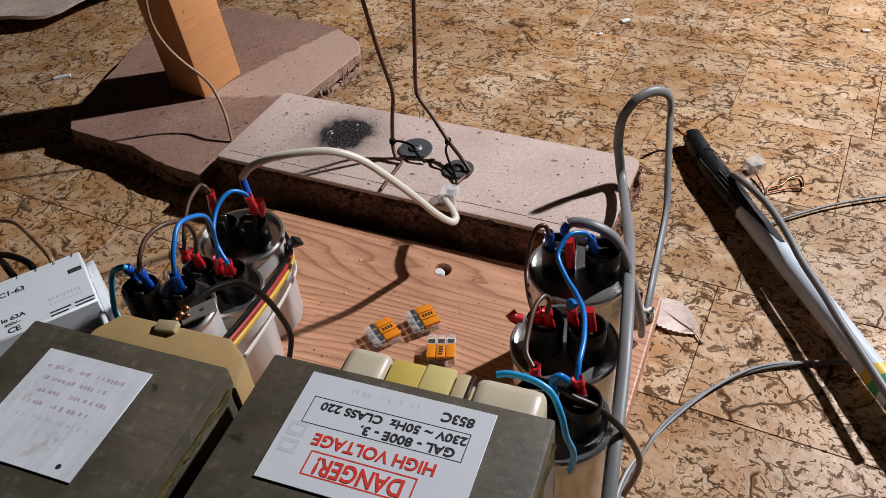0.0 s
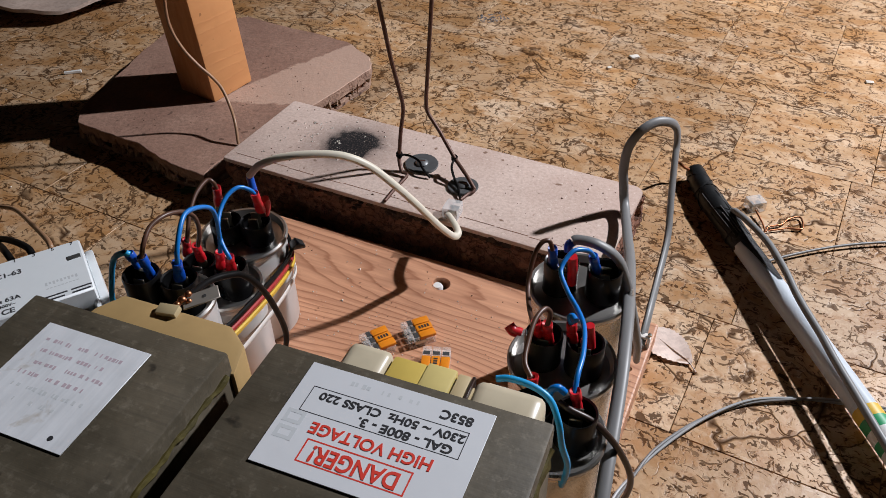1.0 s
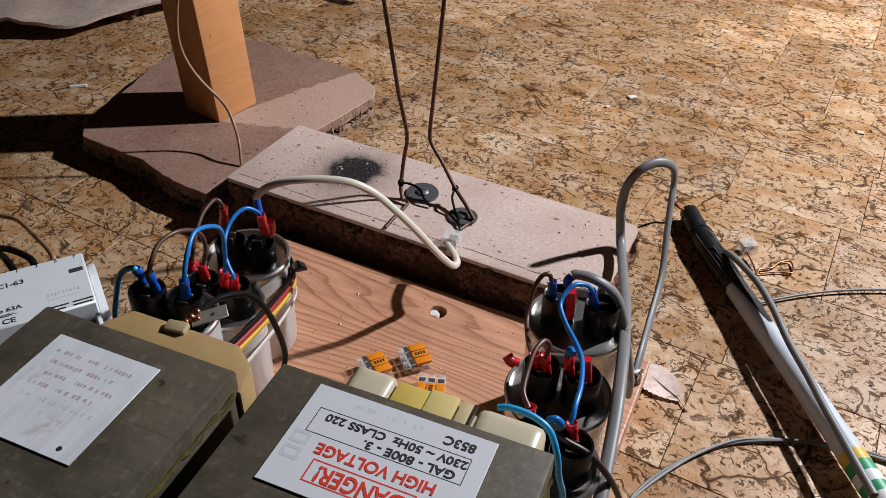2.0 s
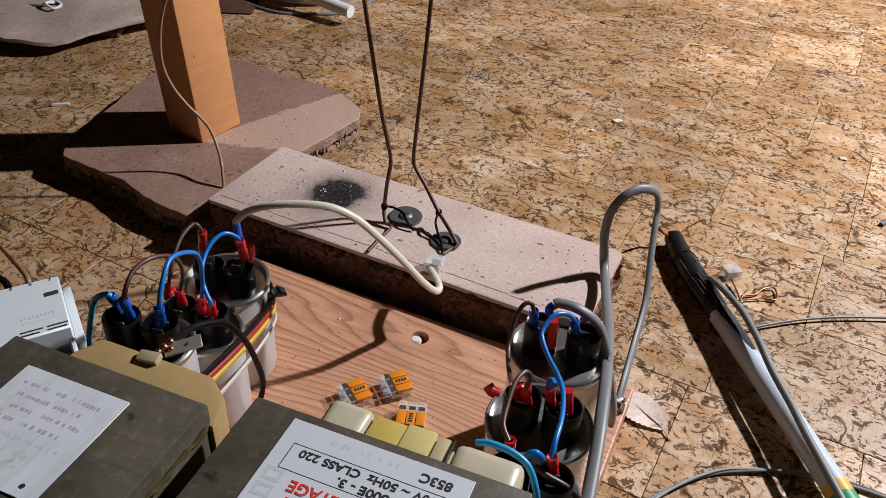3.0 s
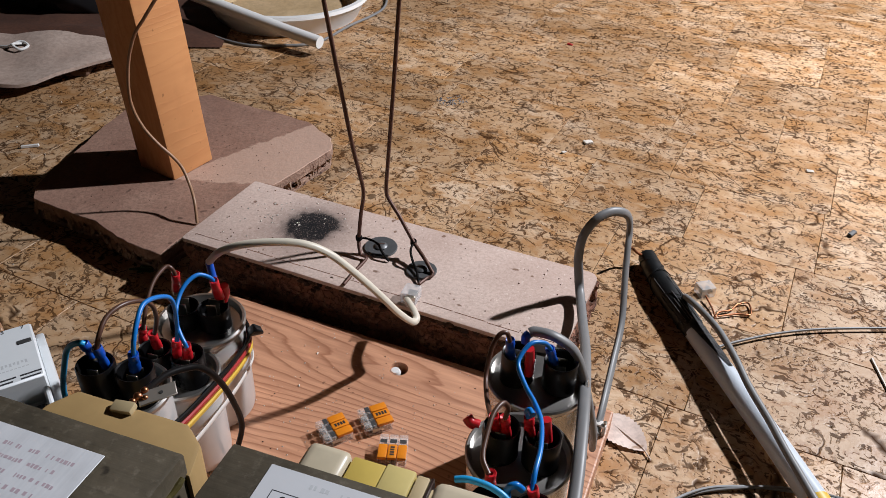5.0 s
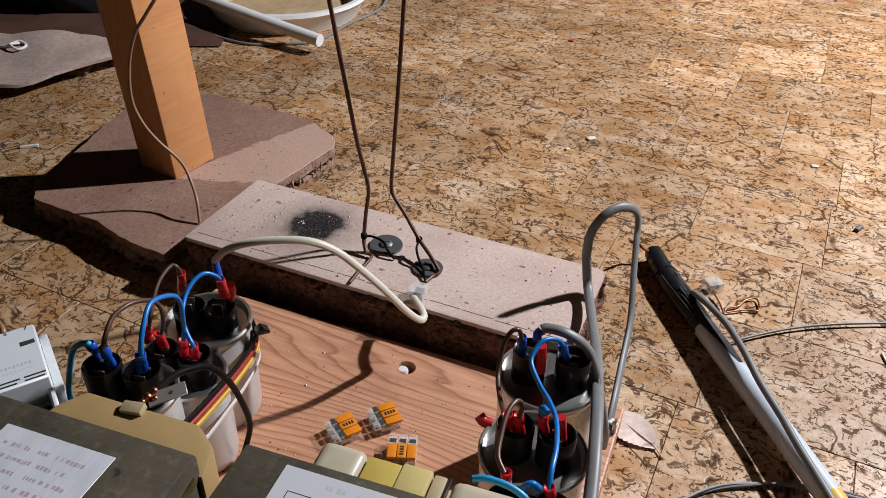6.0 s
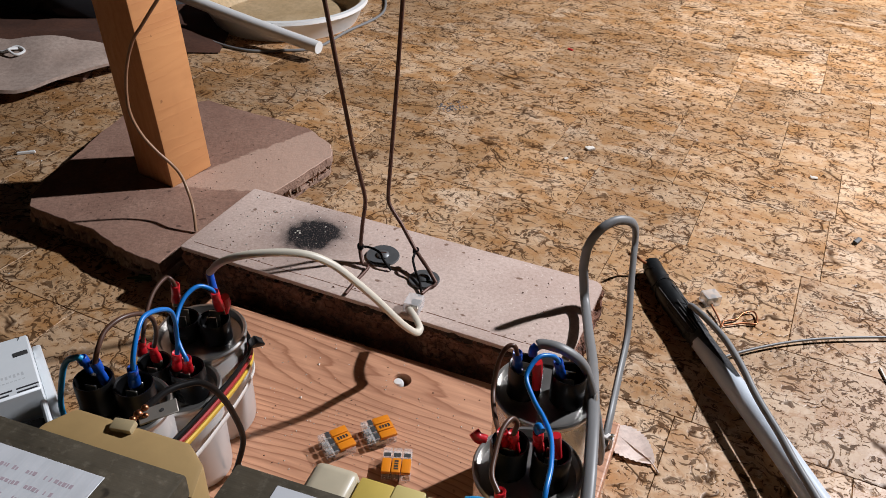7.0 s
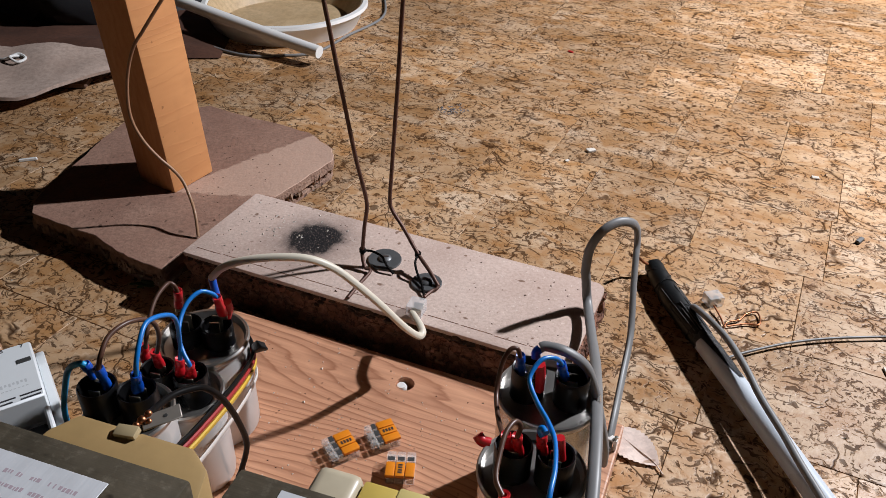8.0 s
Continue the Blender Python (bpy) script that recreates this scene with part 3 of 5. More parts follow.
# ---- transformers ----
def transformer(m, w, d, h, label):
    ob = thing("transformer", m, label, "transformer", "transformers on the board")
    core = part("core", box(0, -d, 0.0, w, 0, h, 0.0012, 2), CORE, ob)
    for x in (0.0, w):
        line = [(x, -d + 0.004 + i * (d - 0.008) / 14, h - 0.009 + 0.0006 * math.sin(i * 2.3)) for i in range(15)]
        b = sweep(line, 0.0015, 6, 2, jitter=0.8)
        part("weld_seam", b, SEAM, core, "rough brassy weld line")
    return ob, core


def label_plate(parent, m, w, h, paper=LABEL):
    return part("label_sheet", box(-w / 2, -h / 2, 0, w / 2, h / 2, 0.0004, 0.00015, 1), paper, parent, "white paper label", m=m)


def frame_line(parent, x0, y0, x1, y1, t, material, name="printed_frame"):
    b = None
    for a in ((x0, y0, x1, y0 + t), (x0, y1 - t, x1, y1), (x0, y0 + t, x0 + t, y1 - t), (x1 - t, y0 + t, x1, y1 - t)):
        b = box(a[0], a[1], 0.0004, a[2], a[3], 0.00044, bm=b)
    return part(name, b, material, parent, smooth=False)


MOT2 = pose(-0.049, 0.211, 0.018, 0, 0, -21.9)
t2, core2 = transformer(MOT2, 0.1045, 0.095, 0.147, "dark varnished transformer with a white danger label on its core")
# label: its text is read from the far side
sheet = label_plate(core2, MOT2.inverted() @ pose(-0.0105, 0.1675, 0.1652, 0, 0, 158.1), 0.0678, 0.0438)
frame_line(sheet, -0.0170, 0.0079, 0.0200, 0.0170, 0.00055, INKRED)
writing("DANGER!", 0.0086, INKRED, sheet, pose(0.0014, 0.0125, 0.0005), width=0.0300)
writing("HIGH VOLTAGE", 0.0062, INKRED, sheet, pose(0.0, 0.0035, 0.0005), width=0.0425)
frame_line(sheet, -0.0280, -0.0122, 0.0285, -0.0012, 0.0003, INKBLACK)
writing("GAL - 800E - 3.", 0.0046, INKBLACK, sheet, pose(-0.0085, -0.0040, 0.0005), width=0.0330)
writing("230V ~ 50Hz  CLASS 220", 0.0044, INKBLACK, sheet, pose(-0.0015, -0.0092, 0.0005), width=0.0520)
writing("853C", 0.0050, INKBLACK, sheet, pose(-0.0220, -0.0165, 0.0005), width=0.0113)
frame_line(sheet, 0.0250, -0.0010, 0.0318, 0.0045, 0.0014, INKGREY, "pale_emblem")
frame_line(sheet, 0.0250, 0.0058, 0.0318, 0.0110, 0.0014, INKGREY, "pale_emblem")
def faint_print(parent, x0, x1, y, h, material, seed):
    """A worn line of unreadable print: small uneven strokes."""
    r = random.Random(seed)
    b, x = None, x0
    while x < x1:
        w = r.uniform(0.0005, 0.0015)
        if r.random() < 0.8:
            b = box(x, y + r.uniform(0, 0.0004), 0.0004, x + w, y + h - r.uniform(0, 0.0006), 0.00043, bm=b)
        x += w + r.choice((0.0004, 0.0005, 0.0016))
    return part("faded_print", b, material, parent, smooth=False)


faint_print(sheet, -0.008, 0.018, -0.0186, 0.0022, INKGREY, 3)


def coil_end(parent, x0, x1, depth, top, material, label, chamfer):
    """The wound coil that sticks out behind the core, with slanted corners."""
    outline = [(x0, -0.002), (x0 + 0.001, depth * 0.45), (x0 + chamfer * 0.5, depth), (x1 - chamfer, depth), (x1 - chamfer * 0.3, depth * 0.62), (x1, -0.002)]
    return part("coil", prism(outline, 0.02, top, 0.002, 2), material, parent, label)


coil = coil_end(t2, 0.024, 0.097, 0.0125, 0.1385, PAPER, "cream paper-wrapped winding", 0.010)
part("coil_former", box(0.0225, -0.001, 0.06, 0.0400, 0.0165, 0.1412, 0.0040, 3), NYLON, coil, "milky plastic coil former")
part("tape_wrap", box(0.0405, -0.001, 0.05, 0.0540, 0.0150, 0.1402, 0.0012, 2), TAPEYELLOW, coil, "yellow tape")
part("tape_wrap", box(0.0535, -0.001, 0.05, 0.0650, 0.0158, 0.1408, 0.0012, 2), TAPEPALE, coil, "second layer of yellowed tape")
part("tape_wrap", box(0.0655, -0.001, 0.05, 0.0705, 0.0150, 0.1404, 0.0010, 2), PAPER, coil, "bare cream paper")
part("coil_former", box(0.0722, -0.001, 0.06, 0.0985, 0.0165, 0.1405, 0.0050, 3), NYLON, coil, "milky plastic coil former")
part("scorched_slit", box(0.0707, -0.0011, 0.1, 0.0720, 0.0152, 0.1405, 0.0003, 1), DARKBROWN, coil, "brown scorched slit")

MOT1 = pose(-0.147, 0.239, 0.018, 0, 0, -22.0)
t1, core1 = transformer(MOT1, 0.0880, 0.095, 0.147, "dark varnished transformer with a faded white label and brass-coloured weld")
sheet1 = label_plate(core1, MOT1.inverted() @ pose(-0.1225, 0.1925, 0.1652, 0, 0, -22.0), 0.0460, 0.0462, OLDLABEL)
for row in range(6):
    faint_print(sheet1, -0.0180 + 0.002 * (row % 3), 0.0150 - 0.003 * (row % 2), 0.0150 - row * 0.0052, 0.0020, INKPALE if row < 4 else INKGREY, 20 + row)
part("ink_dot", moved(lathe([(0, 0.0004), (0.0009, 0.0004), (0.0009, 0.0006), (0, 0.0006)], 12), pose(0.0155, -0.0190, 0)), INKBLACK, sheet1)
coil1 = coil_end(t1, 0.0165, 0.0900, 0.0195, 0.1378, PAPERDARK, "yellow-brown paper-wrapped winding", 0.015)
part("insulating_flap", moved(box(-0.0045, -0.0025, -0.001, 0.0045, 0.0025, 0.0022, 0.0006, 2), pose(0.0475, 0.0170, 0.1380, 10, -4, 6)), PAPER, coil1, "folded paper flap")


tab = part("terminal_tab", moved(box(-0.0075, -0.0035, 0, 0.0075, 0.0035, 0.0008, 0.0003, 1), MOT1.inverted() @ pose(-0.0850, 0.2432, 0.1572, 6, -8, 20)), TAB, coil1, "grey metal terminal tab")
part("tab_hole", moved(lathe([(0, 0.0008), (0.0008, 0.0008), (0.0008, 0.0010), (0, 0.0010)], 12), MOT1.inverted() @ pose(-0.0835, 0.2437, 0.1574, 6, -8, 20)), DEVICEDARK, tab)
b = bmesh.new()
for x, y, z, r in ((-0.0925, 0.2425, 0.1570, 0.0019), (-0.0905, 0.2450, 0.1578, 0.0016), (-0.0940, 0.2400, 0.1568, 0.0015), (-0.0895, 0.2415, 0.1572, 0.0013)):
    g = bmesh.new()
    bmesh.ops.create_icosphere(g, subdivisions=2, radius=r)
    merge(b, moved(g, MOT1.inverted() @ pose(x, y, z)))
part("solder_joint", b, COPPER, coil1, "lumpy copper-coloured solder joint")


# ---- capacitors ----
def capacitor(x, y, turn, R, top, cup_x, shift, group, label, wrap, tall=0.0145):
    """Round metal can with a rolled rim and two black terminal cups."""
    ob = thing("capacitor", pose(x, y, 0.018, 0, 0, turn), label, "capacitor", group)
    H = top - 0.018
    can = [(0, 0), (R - 0.003, 0), (R - 0.001, 0.0015), (R - 0.0006, 0.004), (R - 0.0006, H - 0.010), (R - 0.0018, H - 0.008), (R - 0.0018, H - 0.006), (R - 0.0004, H - 0.004)]
    part("can", lathe(can, 44), CANLABEL if wrap else STEEL, ob, "milky wrapped metal can" if wrap else "shiny metal can")
    rim = [(R - 0.0006, H - 0.0045), (R + 0.0006, H - 0.003), (R + 0.0008, H - 0.001), (R, H), (R - 0.0014, H - 0.0002), (R - 0.0020, H - 0.002), (R - 0.0028, H - 0.0042), (R - 0.006, H - 0.0046), (0.010, H - 0.0030), (0, H - 0.002)]
    part("lid", lathe(rim, 44), RIM, ob, "shiny metal lid with a rolled rim")
    for s in (-1, 1):
        cx = s * cup_x + shift
        cup = moved(lathe([(0.0092, H - 0.0042), (0.0091, H - 0.0020), (0.0090, H), (0.0091, H + tall - 0.001), (0.0087, H + tall), (0.0079, H + tall - 0.0005), (0.0076, H + 0.002), (0, H + 0.002)], 28), pose(cx, 0, 0))
        c = part("terminal_cup", cup, CUPBLACK, ob, "black plastic terminal cup")
        for k in (-1, 1):
            part("blade", box(cx - 0.0028, k * 0.0030 - 0.0004, H + 0.002, cx + 0.0028, k * 0.0030 + 0.0004, H + 0.0130, 0.0002, 1), BRIGHT, c, "tinned blade")
    return ob


for x, y, a, R, top, cx, sh in ((-0.1045, 0.3735, -4.0, 0.0250, 0.087, 0.0086, 0.0), (-0.1075, 0.3350, -14.0, 0.0198, 0.082, 0.0092, -0.004), (-0.1215, 0.2965, -12.0, 0.0205, 0.108, 0.0100, -0.003)):
    capacitor(x, y, a, R, top, cx, sh, "capacitors bound in a bundle", "silver capacitor can with black terminal cups, bound with coloured ties", True, 0.0095 if R > 0.024 else 0.0145)
for x, y, a, R, top, cx in ((0.0840, 0.3180, -18.0, 0.0266, 0.092, 0.0112), (0.0680, 0.2670, -18.0, 0.0256, 0.092, 0.0098), (0.0570, 0.2195, -14.0, 0.0225, 0.100, 0.0092)):
    capacitor(x, y, a, R, top, cx, 0.0, "capacitors in a row", "shiny capacitor can with black terminal cups beside the grey cable", False)


# ---- ties round the left bundle ----
def band(name, z0, z1, material, label, w, flat):
    """A strap hugging the outer side of the bundle, rising along it."""
    mid = z0 + (z1 - z0) * 0.5
    pts = [(-0.1445, 0.2960, z1 + 0.004), (-0.1360, 0.2795, z1 + 0.003), (-0.1200, 0.2745, z1 + 0.002), (-0.1035, 0.2850, z1), (-0.0868, 0.3290, mid), (-0.0788, 0.3650, z0), (-0.0795, 0.3800, z0), (-0.0900, 0.3960, z0), (-0.1070, 0.4005, z0), (-0.1250, 0.3900, z0), (-0.1320, 0.3735, z0)]
    ob = thing(name, pose(*pts[0]), label, "strap", "straps round the capacitors")
    o = Vector(pts[0])
    part("strap", sweep([Vector(p) - o for p in pts], w, 8, 8, flat, up=(0, 0, 1)), material, ob)
    return ob


band("black_strap", 0.0745, 0.0895, BLACK, "black ribbon wire bound round the capacitors", 0.0011, 1.9)
band("red_strap", 0.0702, 0.0853, REDSTRIP, "red ribbon wire bound round the capacitors", 0.0011, 1.9)
band("yellow_strap", 0.0658, 0.0808, YELLOW, "yellow ribbon wire bound round the capacitors", 0.0011, 1.9)
band("white_tie", 0.0565, 0.0665, ZIPWHITE, "white cable tie round the capacitors", 0.0008, 3.0)
o = thing("tie_head", pose(-0.0735, 0.3750, 0.0775, 12, 20, 35), "black lump of tape on the strap's end", "tape")
part("lump", roughen(box(-0.0035, -0.0025, -0.0036, 0.0035, 0.0025, 0.0036, 0.0011, 3), 0.003, 180.0), TAPEBLACK, o)


# ---- washers and electrodes on the block ----
def washer(x, y, z, tilt, label, k=1.0):
    ob = thing("washer_screw", pose(x, y, z, tilt, 0, 0), label, "screw", "screws holding the electrodes")
    part("washer", lathe([(0.0035, 0), (0.0125 * k, 0), (0.0127 * k, 0.0008), (0.0122 * k, 0.0016), (0.0035, 0.0016)], 32), WASHER, ob)
    part("screw_head", lathe([(0, 0.0016), (0.0048, 0.0016), (0.0050, 0.0024), (0.0036, 0.0036), (0, 0.0040)], 20), WASHER, ob, "grey crosshead screw")
    part("slot", box(-0.0028, -0.0004, 0.0034, 0.0028, 0.0004, 0.0042), IRON, ob)
    return ob


washer(-0.0034, 0.5122, 0.0402, 3, "dark grey zinc washer under a screw on the block")
washer(0.0268, 0.4828, 0.0400, -2, "rusty zinc washer under a crosshead screw on the block", 0.90)


def electrode(line, tie, foot, label):
    ob = thing("electrode_rod", pose(*line[0]), label, "electrode", "pair of electrodes")
    o = Vector(line[0])
    rel = lambda pts: [tuple(Vector(p) - o) for p in pts]
    part("rod", sweep(rel(line), 0.00145, 10, 6, jitter=0.06), IRON, ob)
    part("tie_wire", sweep(rel(tie), 0.0009, 8, 6), BLACK, ob, "thin black binding wire")
    k = Vector(tie[0]) - o
    b = None
    for i in range(3):
        b = sweep([k + Vector((0.0019 * math.cos(a), 0.0019 * math.sin(a), 0.0011 * (i - 1) + 0.0004 * math.sin(a))) for a in [j * math.pi / 4 for j in range(9)]], 0.0006, 6, 2, bm=b)
    part("tie_knot", b, BLACK, ob, "black wire windings")
    part("foot", sweep(rel(foot), 0.0012, 8, 6), IRON, ob)
    return ob


electrode([(-0.0181, 0.4993, 0.0428), (-0.0196, 0.505, 0.0476), (-0.0196, 0.508, 0.0526), (-0.0177, 0.511, 0.0707), (-0.0153, 0.5135, 0.0885), (-0.0181, 0.5135, 0.1068), (-0.0221, 0.513, 0.1288), (-0.0293, 0.513, 0.1796), (-0.0354, 0.513, 0.2252), (-0.0403, 0.513, 0.2585), (-0.052, 0.513, 0.340)],
          [(-0.0196, 0.508, 0.0526), (-0.0128, 0.509, 0.0508), (-0.0057, 0.507, 0.0477), (-0.0024, 0.4995, 0.0455), (0.0029, 0.4934, 0.0412)],
          [(-0.0181, 0.4993, 0.0428), (-0.0140, 0.4952, 0.0424), (-0.0224, 0.4792, 0.0417), (-0.0289, 0.4654, 0.0414)], "rusty bent iron wire electrode rising from the block")
electrode([(0.035, 0.4759, 0.0425), (0.0292, 0.4865, 0.0480), (0.0211, 0.502, 0.0528), (0.0109, 0.514, 0.0673), (0.0027, 0.522, 0.0783), (0.0011, 0.524, 0.0858), (0.0024, 0.524, 0.1053), (0.0045, 0.524, 0.132), (0.008, 0.523, 0.1778), (0.0111, 0.523, 0.2227), (0.0137, 0.523, 0.2569), (0.0190, 0.523, 0.340)],
          [(0.0211, 0.502, 0.0525), (0.0189, 0.494, 0.0501), (0.0207, 0.486, 0.0452), (0.023, 0.4781, 0.0438), (0.0243, 0.4661, 0.0414)],
          [(0.035, 0.4759, 0.0425), (0.0335, 0.4735, 0.0417), (0.0304, 0.472, 0.0415), (0.0246, 0.4649, 0.0415)], "rusty bent iron wire electrode leaning inwards on the block")


# ---- cables and leads ----
def cable(name, pts, r, material, label, category="wire", group="", flat=1.0, up=None, sides=10, ends=()):
    """One lead; ends: crimp sleeves as (point, direction, material)."""
    o = Vector(pts[0])
    ob = thing(name, pose(*pts[0]), label, category, group)
    part("insulation", sweep([Vector(p) - o for p in pts], r, sides, 8, flat, up=up, jitter=0.02), material, ob)
    for at, to, mat in ends:
        sleeve(ob, Vector(at) - o, Vector(to) - o, mat)
    return ob


def sleeve(parent, a, c, material):
    """A crimp sleeve from a (wire side) to c (blade side)."""
    d = c - a
    m = Matrix.Translation(a) @ d.to_track_quat("Z", "Y").to_matrix().to_4x4()
    L = d.length
    b = lathe([(0.0010, 0.0006), (0.0022, 0.0), (0.0025, 0.0004), (0.0025, L * 0.38), (0.0023, L * 0.46), (0.0028, L * 0.6), (0.0030, L * 0.96), (0.0026, L), (0.0010, L)], 14)
    for v in b.verts:
        if v.co.z > L * 0.45:
            v.co.y *= 0.72
    s = part("crimp_sleeve", moved(b, m), material, parent, "plastic crimp sleeve")
    part("blade_socket", moved(box(-0.0024, -0.0011, L * 0.9, 0.0024, 0.0011, L + 0.0045, 0.0006, 2), m), BRIGHT, s, "tinned push-on socket")


# left bundle
cable("blue_lead", [(-0.091, 0.367, 0.119), (-0.093, 0.366, 0.123), (-0.098, 0.363, 0.127), (-0.103, 0.357, 0.126), (-0.106, 0.349, 0.122), (-0.106, 0.339, 0.117), (-0.103, 0.332, 0.112), (-0.1, 0.328, 0.108), (-0.1, 0.329, 0.104)], 0.0012, BLUE, "blue lead with red crimp sleeves between two capacitors", ends=[((-0.091, 0.366, 0.121), (-0.091, 0.372, 0.104), REDSLEEVE), ((-0.1, 0.329, 0.107), (-0.102, 0.333, 0.094), REDSLEEVE)])
cable("blue_lead", [(-0.112, 0.292, 0.132), (-0.111, 0.293, 0.14), (-0.11, 0.3, 0.147), (-0.109, 0.309, 0.15), (-0.106, 0.318, 0.147), (-0.103, 0.327, 0.14), (-0.103, 0.332, 0.13), (-0.104, 0.333, 0.117), (-0.105, 0.331, 0.108)], 0.0012, BLUE, "blue lead arching from a blue to a red sleeve", ends=[((-0.112, 0.292, 0.135), (-0.115, 0.297, 0.12), BLUESLEEVE), ((-0.106, 0.333, 0.107), (-0.108, 0.335, 0.094), REDSLEEVE)])
cable("brown_lead", [(-0.131, 0.298, 0.132), (-0.129, 0.301, 0.139), (-0.127, 0.309, 0.143), (-0.122, 0.318, 0.143), (-0.117, 0.327, 0.138), (-0.114, 0.332, 0.131), (-0.114, 0.334, 0.121), (-0.118, 0.337, 0.108)], 0.0012, BROWN, "brown lead arching between two capacitors", ends=[((-0.131, 0.299, 0.133), (-0.13, 0.301, 0.118), BLUESLEEVE), ((-0.12, 0.339, 0.107), (-0.12, 0.342, 0.094), REDSLEEVE)])
cable("brown_lead", [(-0.114, 0.375, 0.117), (-0.115, 0.374, 0.123), (-0.118, 0.373, 0.125), (-0.122, 0.364, 0.123), (-0.124, 0.354, 0.118), (-0.125, 0.346, 0.111), (-0.126, 0.344, 0.105)], 0.0012, BROWN, "brown lead with red crimp sleeves between capacitors", ends=[((-0.114, 0.375, 0.119), (-0.117, 0.381, 0.103), REDSLEEVE), ((-0.127, 0.345, 0.106), (-0.129, 0.347, 0.094), REDSLEEVE)])
cable("light_blue_lead", [(-0.138, 0.303, 0.131), (-0.141, 0.303, 0.132), (-0.148, 0.306, 0.126), (-0.154, 0.309, 0.112), (-0.164, 0.319, 0.085), (-0.173, 0.334, 0.05), (-0.176, 0.339, 0.0205)], 0.0015, CYAN, "light blue lead hanging down beside the capacitors", ends=[((-0.139, 0.304, 0.131), (-0.137, 0.305, 0.122), BLUESLEEVE)])
cable("black_lead", [(-0.092, 0.245, 0.1545), (-0.092, 0.255, 0.15), (-0.089, 0.266, 0.146), (-0.084, 0.274, 0.142), (-0.079, 0.281, 0.136), (-0.075, 0.29, 0.12), (-0.074, 0.304, 0.092), (-0.075, 0.317, 0.06), (-0.082, 0.325, 0.032), (-0.086, 0.328, 0.0205)], 0.0016, BLACK, "thin black lead looping from the winding to the board")
cable("cream_cable", [(-0.0984, 0.389, 0.1169), (-0.091, 0.387, 0.1252), (-0.0777, 0.385, 0.1314), (-0.0593, 0.385, 0.1332), (-0.0427, 0.386, 0.131), (-0.0293, 0.388, 0.1227), (-0.0171, 0.389, 0.1101), (-0.0045, 0.391, 0.0942), (0.0078, 0.396, 0.0746), (0.0123, 0.4, 0.0664), (0.0164, 0.407, 0.0569), (0.0198, 0.412, 0.0512), (0.0217, 0.416, 0.0506), (0.0208, 0.421, 0.0512), (0.0185, 0.4295, 0.05), (0.0158, 0.4429, 0.045)], 0.0026, WHITEWIRE, "stiff cream cable arching in front of the block", "cable", flat=0.85)
cable("blue_pigtail", [(-0.0984, 0.389, 0.1165), (-0.0975, 0.387, 0.112), (-0.096, 0.384, 0.106), (-0.095, 0.381, 0.100)], 0.0022, BLUESLEEVE, "short blue sleeve joined to the cream cable")
cable("red_sleeve_stub", [(-0.088, 0.373, 0.112), (-0.088, 0.374, 0.106), (-0.09, 0.375, 0.1)], 0.0026, REDSLEEVE, "red crimp sleeve on the capacitor terminal")
# right row
cable("brown_lead", [(0.067, 0.316, 0.118), (0.065, 0.316, 0.124), (0.061, 0.315, 0.124), (0.057, 0.311, 0.118), (0.054, 0.302, 0.108), (0.053, 0.286, 0.108), (0.053, 0.268, 0.114)], 0.0012, BROWN, "brown lead bowing from a blue to a red sleeve", ends=[((0.067, 0.317, 0.119), (0.069, 0.321, 0.103), BLUESLEEVE), ((0.054, 0.268, 0.116), (0.056, 0.271, 0.102), REDSLEEVE)])
cable("brown_lead", [(0.059, 0.266, 0.116), (0.06, 0.266, 0.123), (0.057, 0.265, 0.127), (0.052, 0.258, 0.127), (0.048, 0.247, 0.124), (0.046, 0.238, 0.122), (0.048, 0.231, 0.12)], 0.0012, BROWN, "brown lead with red sleeves between capacitors", ends=[((0.059, 0.267, 0.116), (0.061, 0.269, 0.102), REDSLEEVE), ((0.049, 0.232, 0.12), (0.049, 0.233, 0.108), REDSLEEVE)])
cable("blue_lead", [(0.087, 0.309, 0.119), (0.083, 0.307, 0.125), (0.076, 0.304, 0.128), (0.071, 0.3, 0.126), (0.068, 0.294, 0.123), (0.07, 0.282, 0.121), (0.073, 0.27, 0.121), (0.074, 0.258, 0.122), (0.071, 0.241, 0.124), (0.067, 0.229, 0.124), (0.065, 0.222, 0.12)], 0.0012, BLUE, "long blue lead running over a row of capacitors", ends=[((0.086, 0.309, 0.12), (0.091, 0.315, 0.104), BLUESLEEVE), ((0.065, 0.222, 0.122), (0.068, 0.223, 0.108), REDSLEEVE)])
cable("blue_lead", [(0.07, 0.266, 0.117), (0.069, 0.266, 0.12), (0.07, 0.266, 0.121), (0.071, 0.263, 0.121)], 0.0016, BLUE, "short blue lead end in a red sleeve", ends=[((0.07, 0.266, 0.117), (0.072, 0.269, 0.102), REDSLEEVE)])
cable("red_sleeve_stub", [(0.078, 0.264, 0.117), (0.079, 0.264, 0.11), (0.08, 0.264, 0.103)], 0.0022, REDSLEEVE, "red crimp sleeve on the capacitor terminal")
cable("red_sleeve_stub", [(0.076, 0.31, 0.119), (0.077, 0.311, 0.11), (0.078, 0.314, 0.098)], 0.0026, REDSLEEVE, "red crimp sleeve wedged between the terminal cups")
cable("red_sleeve_stub", [(0.044, 0.288, 0.094), (0.046, 0.286, 0.092), (0.05, 0.285, 0.091)], 0.0028, REDSLEEVE, "red crimp sleeve beside the capacitor rim")
